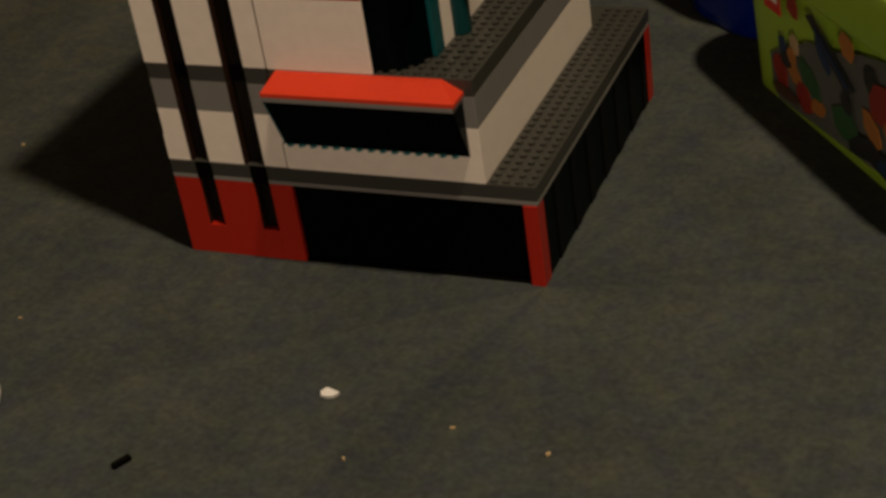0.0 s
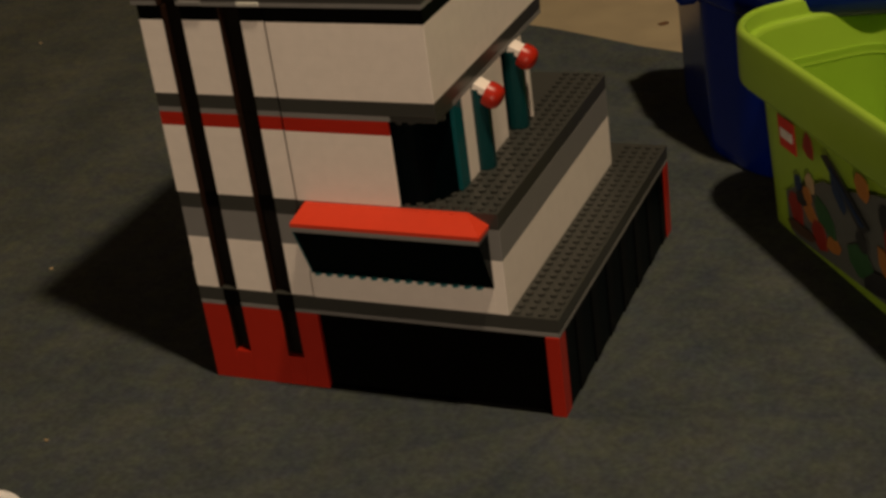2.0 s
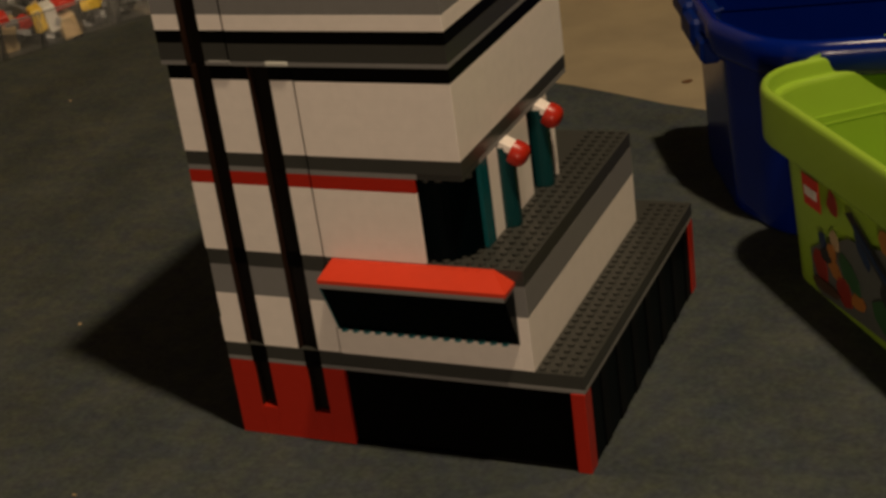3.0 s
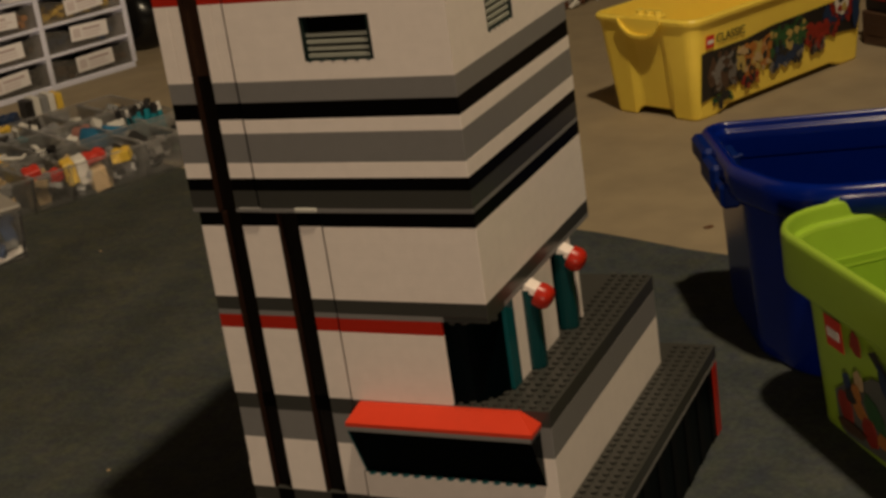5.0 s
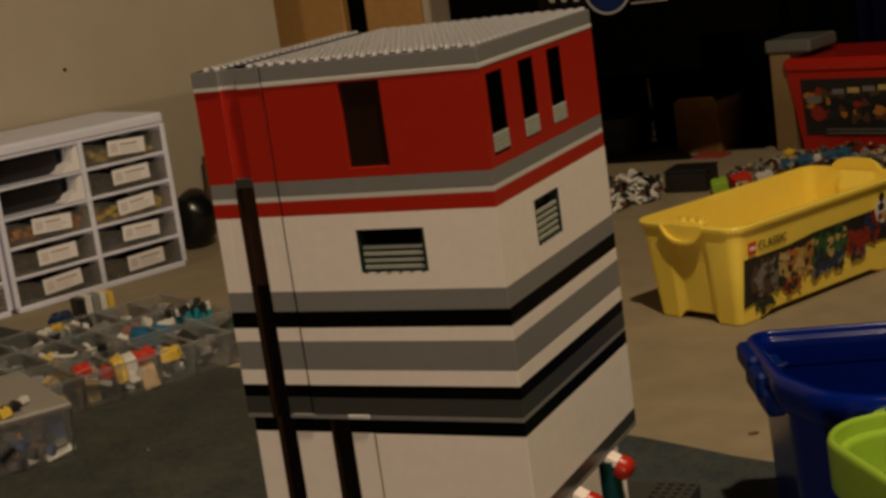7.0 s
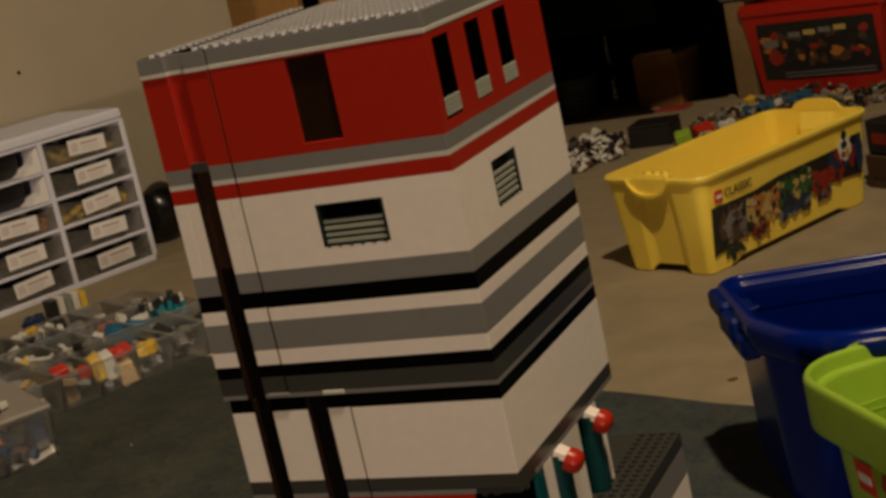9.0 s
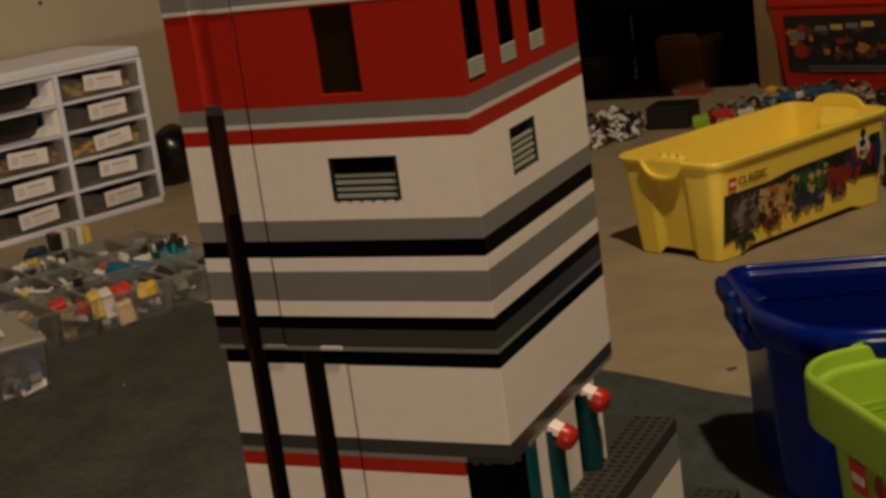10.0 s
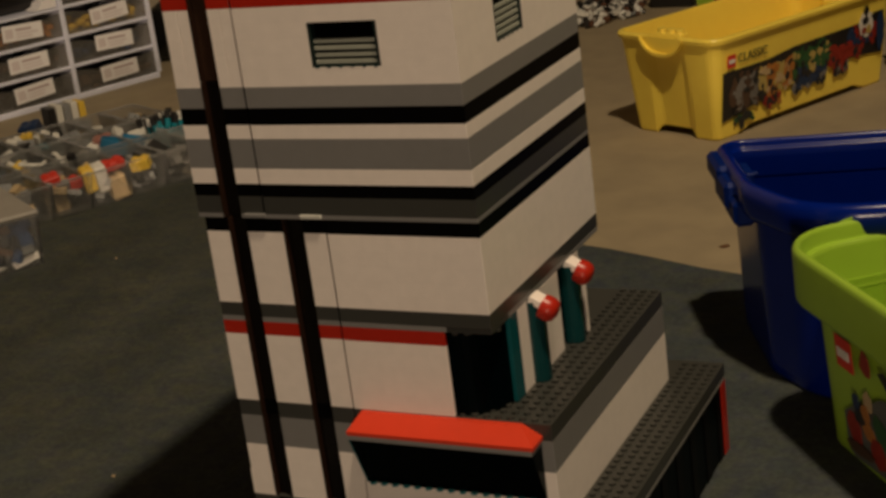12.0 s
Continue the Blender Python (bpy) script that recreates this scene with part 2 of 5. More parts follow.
def ball(c, r, sx=1, sy=1, sz=1, bm=None, u=16, v=10):
    bm = bm or bmesh.new()
    bmesh.ops.create_uvsphere(bm, u_segments=u, v_segments=v, radius=r, matrix=Matrix.Translation(c) @ Matrix.Diagonal((sx, sy, sz, 1)))
    return bm


def rrect(hx, hy, r, corner=7, side=9):
    """A rounded rectangle about the origin, with points along its sides. r: one radius, or four from the +x +y corner on."""
    out = []
    radii = r if isinstance(r, tuple) else (r,) * 4
    for k, (sx, sy) in enumerate(((1, 1), (-1, 1), (-1, -1), (1, -1))):
        r, r_next = radii[k], radii[(k + 1) % 4]
        for i in range(corner + 1):
            a = math.pi / 2 * (k + i / corner)
            out.append((sx * (hx - r) + r * math.cos(a), sy * (hy - r) + r * math.sin(a)))
        nx, ny = ((-1, 1), (-1, -1), (1, -1), (1, 1))[k]
        a = math.pi / 2 * (k + 1)
        q = (nx * (hx - r_next) + r_next * math.cos(a), ny * (hy - r_next) + r_next * math.sin(a))
        p = out[-1]
        out += [(p[0] + (q[0] - p[0]) * i / side, p[1] + (q[1] - p[1]) * i / side) for i in range(1, side)]
    return out


def studs(spots, z, r=0.0024, h=0.0017, n=8):
    verts, faces = [], []
    ring = disc(r, n)
    for x, y in spots:
        o = len(verts)
        verts += [(x + a, y + b, z) for a, b in ring] + [(x + a, y + b, z + h) for a, b in ring]
        faces += [(o + i, o + (i + 1) % n, o + n + (i + 1) % n, o + n + i) for i in range(n)] + [tuple(o + n + i for i in range(n))]
    me = bpy.data.meshes.new("studs")
    me.from_pydata(verts, [], faces)
    return me


def stud_part(spots, z, mat, parent, label):
    me = studs(spots, z)
    me.materials.append(mat)
    ob = new("studs", me)
    ob.parent = parent
    return tagged(ob, label, kind="stuff")


# ---- setting ----
def structure(name, bm, mat, label, category):
    return tagged(part(name, bm, mat), label, category, kind="structure")


structure("floor", box(-6.3, 2.6, -8.8, 4.9, -0.10, -0.004), CONCRETE, "bare tan concrete basement floor", "floor")
# carpet runs on unseen to the south, which cuts bounce off concrete
carpet = [(-2.2 + 4.6 * i / 80, 1.369 - 0.35 * 4.6 * i / 80 + 0.003 * math.sin(i * 1.7) + 0.002 * math.sin(i * 0.6)) for i in range(81)]
structure("carpet", prism(carpet + [(2.4, -8.7), (-2.2, -8.7)], -0.004, 0.0), CARPET, "worn dark grey low-pile carpet on concrete", "carpet")
structure("ceiling", box(-6.3, 2.6, -8.8, 4.9, 2.70, 2.8), DIM_CEILING, "plain unseen ceiling, darkened to cut bounced light", "ceiling")
structure("wall_south", box(-6.3, 2.6, -8.9, -8.8, -0.004, 2.7), DIM_WALL, "plain unseen basement wall, darkened to cut bounced light", "wall")
structure("wall_east", box(2.6, 2.7, -8.8, 4.9, -0.004, 2.7), DIM_WALL, "plain unseen basement wall, darkened to cut bounced light", "wall")
structure("wall_north", box(-6.3, 2.6, 4.9, 5.0, -0.004, 2.7), DIM_WALL, "plain unseen basement wall, darkened to cut bounced light", "wall")
structure("wall_far", box(-6.4, -6.3, -8.8, 4.9, -0.004, 2.7), DIM_WALL, "plain unseen basement wall, darkened to cut bounced light", "wall")
w = part("wall_west", box(-0.1, 0.0, -1.3, 0.47, 0, 2.704, 0.004), WALL)
w.matrix_world = pose(-1.641, 1.638, -0.004, 0, 0, -22.8)
# wall's unseen run, made near-black to keep bounced light down
run = part("wall_southwest", box(-0.1, -0.003, -11.4, -1.3, 0, 2.704), DIM_WALL)
run.matrix_world = w.matrix_world.copy()
tagged(run, "plain unseen basement wall, darkened to cut bounced light", "wall", kind="structure")
tagged(w, "smooth beige painted basement wall with small marks", "wall", kind="structure")

for y, z in ((-0.048, 0.385), (0.38, 0.491)):
    mark = part("wall_mark", rod(0, 0, 0, 0.002, 0.0035, 10), BLACK)
    mark.matrix_world = pose(-1.641, 1.638, -0.004, 0, 0, -22.8) @ Matrix.Translation((0.0, y, z)) @ Matrix.Rotation(math.pi / 2, 4, "Y")
    tagged(mark, "small black nail hole in the wall", "wall mark", kind="structure")

# ---- the brick tower ----
X_CORNER = -8
tower = thing("toy_tower", "tall white, red and grey plastic brick tower on carpet", "toy building")


def block(name, x0, x1, y0, y1, z0, z1, mat, label="", parent=None, bevel=0.0003):
    """A part of the tower; x and y in studs, z in plates."""
    return part(name, box(x0 * STUD, x1 * STUD, y0 * STUD, y1 * STUD, level(z0), level(z1), bevel), mat, parent or tower, label)


def strip(a, b, back, z0, z1, mat, front=0.12, turned=0.3):
    """An upright strip beside a groove, its edge on the groove's side rounded off."""
    r = min(turned, (b - a) * 0.4)
    outline = [(a, back), (a, front)]
    outline += [(b - r + r * math.sin(k * math.pi / 10), front + r - r * math.cos(k * math.pi / 10)) for k in range(6)] + [(b, back)]
    return part("strip", prism([(x * STUD, y * STUD) for x, y in outline], level(z0), level(z1)), mat, tower)


def band(name, z0, z1, mat, seam, right, back, grooves, label="", front=0.0, groove_mat=None):
    """One storey band: the main block right of the seam, the strips and the grooves' backs left of it."""
    upper = seam < -21.5
    block(name, seam + (0.13 if upper else 0.09), right, front, back, z0, z1, mat, label)
    edges = [-32.6 if upper else -32.1] + [e for g in grooves for e in g] + [seam - 0.08]
    for k, (a, b) in enumerate(zip(edges[::2], edges[1::2])):
        strip(a, b, back, z0, z1, mat, turned=0.06 if k < len(grooves) else 0.04)
    for a, b in grooves:
        block("groove_back", a, b, 1.6, back, z0, z1, groove_mat or mat)


BASE, LOW, HIGH = [(-29.6, -28.1), (-24.5, -23.0)], [(-29.85, -28.25), (-24.85, -23.1)], [(-30.15, -28.55)]
SEAM_LOW, SEAM_HIGH = -21.03, -26.38
# ground storey
for a, b, z0, z1 in ((-31.95, -29.6, 0, 18), (-28.1, -24.5, 0, 18), (-23, -21.0, 0, 18), (-29.6, -28.1, 0, 7), (-24.5, -23, 0, 7)):
    block("red_pier", a, b, 0.0, 3, z0, z1, RED)
for a, b in BASE:
    block("groove_back", a, b, 1.6, 3, 7, 18, BLACK)
block("core", -31.9, -2.0, 3, 31.6, 0, 18, BLACK, "black inner walls")
block("shop_window", -21, -1.3, 0.35, 0.8, 0.6, 18, GLASS_BLACK, "black glossy window pane")
block("sill", -21, -1.3, 0.1, 1.0, 0, 0.6, BLACK)
block("corner_pier", -1.18, -0.03, -0.12, 1.4, 0, 18, RED, "red corner pier")
block("corner_pier", -1.4, 0, 31.0, 32.45, 0, 18, RED, "red corner pier")
for i in range(7):
    y = 1.4 + i * 4.23
    block("side_mullion", -1.6, -0.06, y + 2.6, y + 4.17, 0, 18, BLACK)
    block("side_pane", -1.2, -0.14, y, y + 2.6, 0, 18, TEAL_DARK, "dark teal glass pane")
# deck over the ground storey
block("deck_edge", -32, 0, 0, 32.5, 18, 18.9, GREY, "light grey plate edge")
block("deck", -32, 0.0, 0.02, 32.5, 18.9, 22, DARK, "dark grey studded deck")
stud_part([((-3.5 + i) * STUD, (0.5 + j) * STUD) for i in range(4) for j in range(32)], level(22), DARK, tower, "dark grey studs of the lower deck")
for g0, g1 in BASE:
    block("groove_inlay", g0, g1, -0.03, 0.01, 18, 22, BLACK, "black inlay across the deck's edge")
# second storey with the bay window
band("wall_band", 22, 28, WHITE, SEAM_LOW, -5, 28, LOW, "white brick wall")
block("wall_band", -5.0, -4, 0, 28, 22, 34, WHITE, bevel=0.0001)
block("wall_band", -20.9, -5.0, 4, 28, 28, 34, BLACK)
block("wall_band", -5.0, -4, 0, 28, 34, 40.5, GREY)
block("wall_band", -20.9, -5.0, 4, 28, 34, 40.5, BLACK)
for z0, z1, mt in ((28, 34, WHITE), (34, 40.5, GREY)):
    for a, b in ((-32, LOW[0][0]), (LOW[0][1], LOW[1][0]), (LOW[1][1], -20.9)):
        strip(a, b, 28, z0, z1, mt)
    for a, b in LOW:
        block("groove_back", a, b, 1.6, 28, z0, z1, mt)
S, P = STUD, PLATE
bay = new("bay_window")
bay.parent = tower
bm = bmesh.new()
prism([(0.0, 28 * P), (-2 * S, 40 * P), (-1.85 * S, 40 * P), (0.15 * S, 28 * P)], -20.6 * S, -5.1 * S, "x", bm)
part("slanted_pane", bm, TEAL_CLEAR, bay, "dark teal slanted glass")
# black floor, like the black walls behind, puts the bay's shade into colour
block("bay_shade_floor", -20.6, -5.1, 0.3, 4, 28, 28.5, BLACK)
for x, mt in ((-20.75, TEAL), (-5.1, TEAL_CLEAR)):
    part("side_pane", prism([(0.0, 28 * P), (-2 * S, 40 * P), (0.0, 40 * P)], x * S, (x + 0.15) * S, "x"), mt, bay, "teal glass cheek")
me_spots = [((-20.1 + i) * S, -0.15 * S) for i in range(15)]
stud_part(me_spots, 28 * P, TEAL_STUD, bay, "row of teal glass studs")
part("plate", box(-20.75 * S, -4.9 * S, -2.1 * S, 0.1 * S, 40 * P, 41 * P, 0.0002), GREY, bay, "light grey plate")
a = [(-20.75 * S, -2.1 * S, 41 * P), (-4.8 * S, -2.1 * S, 41 * P), (-4.8 * S, 0, 41 * P), (-20.75 * S, 0, 41 * P)]
b2 = [(-20.75 * S, -2.1 * S, 41.8 * P), (-4.8 * S, -2.1 * S, 41.8 * P), (-4.8 * S, 0, 41.8 * P), (-20.75 * S, 0, 41.8 * P)]
c = [(-20.2 * S, -0.25 * S, 44.2 * P), (-6.4 * S, -0.25 * S, 44.2 * P), (-6.4 * S, 0, 44.2 * P), (-20.2 * S, 0, 44.2 * P)]
part("awning", loft([a, b2, c]), LIT_RED, bay, "red sloping awning, its light from above in the colour")
stud_part([((-19.6 + i) * S, -0.12 * S) for i in range(13)], 43.6 * P, LIT_RED, bay, "row of red studs along the awning")
# deck over the second storey
block("deck_edge", -20.9, -4, 0, 28, 40.5, 44, DARK, "dark grey studded deck")
for a, b in ((-32, LOW[0][0]), (LOW[0][1], LOW[1][0]), (LOW[1][1], -20.98)):
    strip(a, b, 28, 40.5, 44, DARK)
for a, b in LOW:
    block("groove_back", a, b, 0.5, 28, 40.5, 44, BLACK)
stud_part([((-11.5 + i) * S, (0.5 + j) * S) for i in range(8) for j in range(28) if i > 3 or j < 4], level(44), DARK, tower, "dark grey studs of the upper deck")
# third storey: curved corner glass and teal columns
band("wall_band", 44, 59, WHITE, SEAM_LOW, -12, 24, LOW, "white brick wall")
band("red_band", 59, 62, RED, SEAM_LOW, -12, 24, LOW)
q = [(-12 * S, 0.25 * S)] + [((-12 + 3.75 * math.sin(k * math.pi / 20)) * S, (4 - 3.75 * math.cos(k * math.pi / 20)) * S) for k in range(11)] + [(-8.25 * S, 4.6 * S), (-8.7 * S, 4.6 * S), (-8.7 * S, 4 * S)] + [((-12 + 3.3 * math.sin(k * math.pi / 20)) * S, (4 - 3.3 * math.cos(k * math.pi / 20)) * S) for k in range(10, -1, -1)]
part("curved_window", prism(q, level(44), level(62)), TEAL_DARK, tower, "dark teal curved corner glass")
block("inner_wall", -12, -9.3, 4.6, 18.7, 44, 62, BLACK)
block("window_post", -8.55, -8.0, 3.3, 5.0, 44, 62, TEAL, "bright teal glass edge")
for y0, y1 in ((4.9, 7.0), (8.9, 13.8), (17.0, 18.7)):
    block("pillar", -9.3, -8.0, y0, y1, 44, 62, WHITE, "white pillar")
block("pillar", -8.0, -7.3, 17.6, 18.2, 44, 60, WHITE, "slim white pillar")
for y in (8.0, 16.0):
    part("glass_column", rod(-7.95 * S, y * S, level(44), level(61.5), 0.98 * S, 18), TEAL_MID, tower, "dark teal round glass column")
for y in (8.0, 16.1):
    head = new("lamp_head")
    head.parent = tower
    head.matrix_local = pose(-7.85 * S, (y - 0.1) * S, level(61.4), 0, 27, 0)
    part("bracket", box(-0.2 * S, 0.85 * S, -0.76 * S, 0.76 * S, -0.0006, 0.0044, 0.0004), WHITE, head, "small white bracket")
    part("shank", box(-0.3 * S, 1.0 * S, -0.5 * S, 0.5 * S, -0.0052, -0.0006, 0.0004), RED, head, "dark red shank")
    dome = [(0.86, 0.85), (0.90, 1.0), (1.5, 1.04), (1.9, 0.95), (2.14, 0.72), (2.28, 0.34)]
    cap = loft([[(u * S, r * S * math.cos(k * math.pi / 8), -0.0004 + r * S * math.sin(k * math.pi / 8)) for k in range(16)] for u, r in dome])
    part("lamp_dome", cap, RED, head, "round red dome", True)
# slab over the third storey
band("slab_edge", 62, 63, GREY, SEAM_LOW, -11.8, 24, LOW, "light grey plate edge", groove_mat=BLACK)
block("slab_edge", -11.8, X_CORNER, 0.05, 3.4, 62, 63, DARK)
block("slab_edge", -11.8, X_CORNER, 3.4, 24, 62, 63, GREY, "light grey plate edge")
for k in range(4):
    part("stud_socket", rod((-11.3 + k) * S, (0.55 + 0.12 * k * k) * S, level(61.2), level(62), 0.33 * S, 10), DARK, tower)
band("slab", 63, 65.7, DARK, SEAM_LOW, X_CORNER, 24, LOW, "dark grey plates", groove_mat=BLACK)
# fourth storey
band("wall_band", 65.7, 80.5, WHITE, SEAM_LOW, X_CORNER, 24, LOW, "white brick wall")
band("black_band", 80.5, 83.3, BLACK, SEAM_LOW, X_CORNER, 24, LOW)
band("slab_edge", 83.3, 84.2, GREY, SEAM_HIGH, X_CORNER, 24, HIGH, "light grey plate edge")
for a, b in ((-28.2, -26.2), (-23.1, -21.2)):
    block("tile", a, b, -0.15, 0.5, 83.5, 84.3, GREY if a < -25 else PALE, "pale plate end")
band("slab", 84.2, 87.6, DARK, SEAM_HIGH, X_CORNER, 24, HIGH, "dark grey plates", groove_mat=BLACK)
# striped storey
for z0, z1, mt in ((87.6, 90.1, BLACK), (90.1, 93.1, WHITE), (93.1, 98.9, GREY), (98.9, 101.7, WHITE), (101.7, 104.9, BLACK), (104.9, 108.8, GREY)):
    band("stripe", z0, z1, mt, SEAM_HIGH, X_CORNER, 24, HIGH)


def wall_with_holes(z0, z1, mat, front_holes, side_holes):
    """Front and side walls one stud thick with rectangular openings."""
    for name, lo, hi, holes, axis in (("front_wall", -26.25, X_CORNER, front_holes, "x"), ("side_wall", 1.0, 24, side_holes, "y")):
        cuts = sorted(holes)
        spans, last = [], lo
        for a, b, h0, h1 in cuts:
            spans += [(last, a, z0, z1), (a, b, z0, h0), (a, b, h1, z1)]
            last = b
        spans.append((last, hi, z0, z1))
        for a, b, h0, h1 in spans:
            if b - a > 0.01 and h1 - h0 > 0.01:
                if axis == "x":
                    block(name, a, b, 0, 1.0, h0, h1, mat, bevel=0.0)
                else:
                    block(name, X_CORNER - 1.0, X_CORNER, a, b, h0, h1, mat, bevel=0.0)


# fifth storey with louvred windows
wall_with_holes(108.8, 123.5, WHITE, [(-20, -14.2, 112.5, 120.8)], [(7, 12.4, 112.4, 121.2)])
block("inner_wall", -26.2, -9.4, 1.6, 23.9, 108.8, 149, BLACK)
for a, b, r in ((-32.6, -31.35, 0.06), (-31.29, -30.15, 0.06), (-28.55, -27.52, 0.06), (-27.46, -26.46, 0.04)):
    strip(a, b, 24, 108.8, 123.5, WHITE, turned=r)
block("groove_back", -30.15, -28.55, 1.6, 24, 108.8, 123.5, WHITE)
for face in ("front", "side"):
    win = new("louvre_window")
    win.parent = tower

    def pane(name, u0, u1, d0, d1, z0, z1, mat, label=""):
        if face == "front":
            block(name, u0, u1, d0, d1, z0, z1, mat, label, win, 0.0002)
        else:
            block(name, X_CORNER - d1, X_CORNER - d0, u0, u1, z0, z1, mat, label, win, 0.0002)
    u0, u1, z0, z1 = (-20, -14.2, 112.5, 120.8) if face == "front" else (7, 12.4, 112.4, 121.2)
    pane("window_frame", u0, u0 + 0.3, 0.05, 0.9, z0, z1, FRAME_GREEN, "dark green window frame")
    pane("window_frame", u1 - 0.3, u1, 0.05, 0.9, z0, z1, FRAME_GREEN, "dark green window frame")
    pane("window_frame", u0 + 0.3, u1 - 0.3, 0.05, 0.9, z0, z0 + 0.4, FRAME_GREEN, "dark green window frame")
    pane("window_frame", u0 + 0.3, u1 - 0.3, 0.05, 0.9, z1 - 0.3, z1, TEAL_DARK)
    pane("dark_pane", u0 + 0.3, u1 - 0.3, 0.7, 0.85, z0 + 0.4, z1 - 0.3, GLASS_BLACK, "black pane")
    for k in range(4 if face == "front" else 5):
        zz = z0 + 0.55 + k * 1.27
        pane("louvre", u0 + 0.3, u1 - 0.3, 0.2 + 0.03 * (k % 2), 0.7, zz, zz + 0.72, LOUVRE, "pale greenish grey louvre")
    for k in range(6):
        u = u0 + 0.45 + k * (u1 - u0 - 0.9) / 5
        pane("foot_stud", u - 0.16, u + 0.16, -0.03, 0.05, z0 - 0.12, z0 + 0.14, TEAL_MID, "small teal glass stud")
# red storey
band("red_band", 123.5, 126.4, RED, SEAM_HIGH, X_CORNER, 24, HIGH)
band("pale_plate", 126.4, 127.3, PALE, SEAM_HIGH, X_CORNER, 24, HIGH, "pale plate line")
band("grey_band", 127.3, 130.1, GREY, SEAM_HIGH, X_CORNER, 24, HIGH)
wall_with_holes(130.1, 148.6, RED, [(-19.7, -16.2, 132, 148.2)], [(1.0, 4.1, 132.6, 147.2), (7.2, 10.3, 132.9, 147.4), (13.2, 16.3, 133.0, 147.5)])
block("dark_pane", -19.7, -16.2, 0.3, 0.5, 132, 148.2, SMOKE_DEEP, "brown smoked window pane")
block("window_sill", -19.7, -16.2, 0.0, 0.3, 132, 132.5, RED)
for a, b in ((1.0, 4.1), (7.2, 10.3), (13.2, 16.3)):
    block("dark_pane", X_CORNER - 0.30, X_CORNER - 0.06, a, b, 132.6, 147.5, GLASS_BLACK, "black window pane")
    for k in range(4):
        block("grille", X_CORNER - 0.12, X_CORNER + 0.02, a + 0.2, b - 0.1, 133.2 + k * 0.82, 133.98 + k * 0.82, LOUVRE, "light grey grille bar")
for a, b, f in ((-32.65, -30.2, 0.12), (-30.2, -28.6, 0.55), (-28.6, -26.46, 0.12)):
    strip(a, b, 24, 130.1, 148.6, RED, f, 0.03)
    block("pale_plate", a, b, f - 0.1, 24, 148.6, 149.5, PALE)
    block("roof_edge", a, b, f - 0.1, 24, 149.5, 152.4, GREY)
    block("roof_sheet", a + 0.03, b - 0.03, f - 0.06, 23.96, 152.4, 152.55, ROOF_LIT)
block("groove_cap", -30.2, -28.6, 0.1, 1.6, 129.2, 131.4, DARK, "dark grey cap")
block("pale_plate", -26.3, X_CORNER + 0.05, -0.05, 24, 148.6, 149.5, PALE, "pale plate line")
block("roof", -26.3, X_CORNER, 0, 24, 149.5, 152.4, GREY, "light grey studded roof")
# thin sheet added over the roof to carry the lit tone
block("roof_sheet", -26.62, X_CORNER - 0.04, 0.04, 23.96, 152.4, 152.55, ROOF_LIT, "grey roof top, its light from above in the colour")
stud_part([((-25.5 + i) * S, (0.5 + j) * S) for i in range(18) for j in range(24)], level(152.55), ROOF_LIT, tower, "grey roof studs, paler for the light from above")
stud_part([((-31.5 + i) * S, (0.6 + j) * S) for i in range(6) if i not in (2, 3) for j in range(24)], level(152.55), ROOF_LIT, tower, "grey roof studs, paler for the light from above")
# black filler in both seams, their shade given as colour
block("seam_shade", -26.455, -26.255, 0.35, 24, 84.3, 152.2, BLACK, "black filler for the shade in the seam")
block("seam_shade", -21.105, -20.955, 0.25, 23.8, 22.1, 83.2, BLACK, "black filler for the shade in the seam")
# smoked panels in the grooves, with a dark brown strip over each left edge
for (a, b), z0, z1, mt in ((BASE[0], 7, 22, SMOKE), (LOW[0], 22, 62, SMOKE), (LOW[0], 62, 83.3, SMOKE), (HIGH[0], 83.3, 110, SMOKE), (HIGH[0], 110, 129.2, SMOKE_BROWN), (BASE[1], 7, 22, SMOKE), (LOW[1], 22, 62, SMOKE), (LOW[1], 62, 84, SMOKE)):
    block("groove_panel", a + 0.02, b - 0.02, 0.55, 0.75, z0, z1, mt, "smoked dark brown panel")
    block("groove_edge_strip", a - 0.14, a + 0.10, 0.09, 0.6, z0 + 0.02, z1 - 0.02, EDGE_BROWN, "narrow dark brown strip along the groove")
block("back_wall", -32, -8.5, 23.9, 24, 66, 148, WHITE)


# ---- tubs and boxes ----
def ring_at(pts, z):
    return [(x, y, z) for x, y in pts]


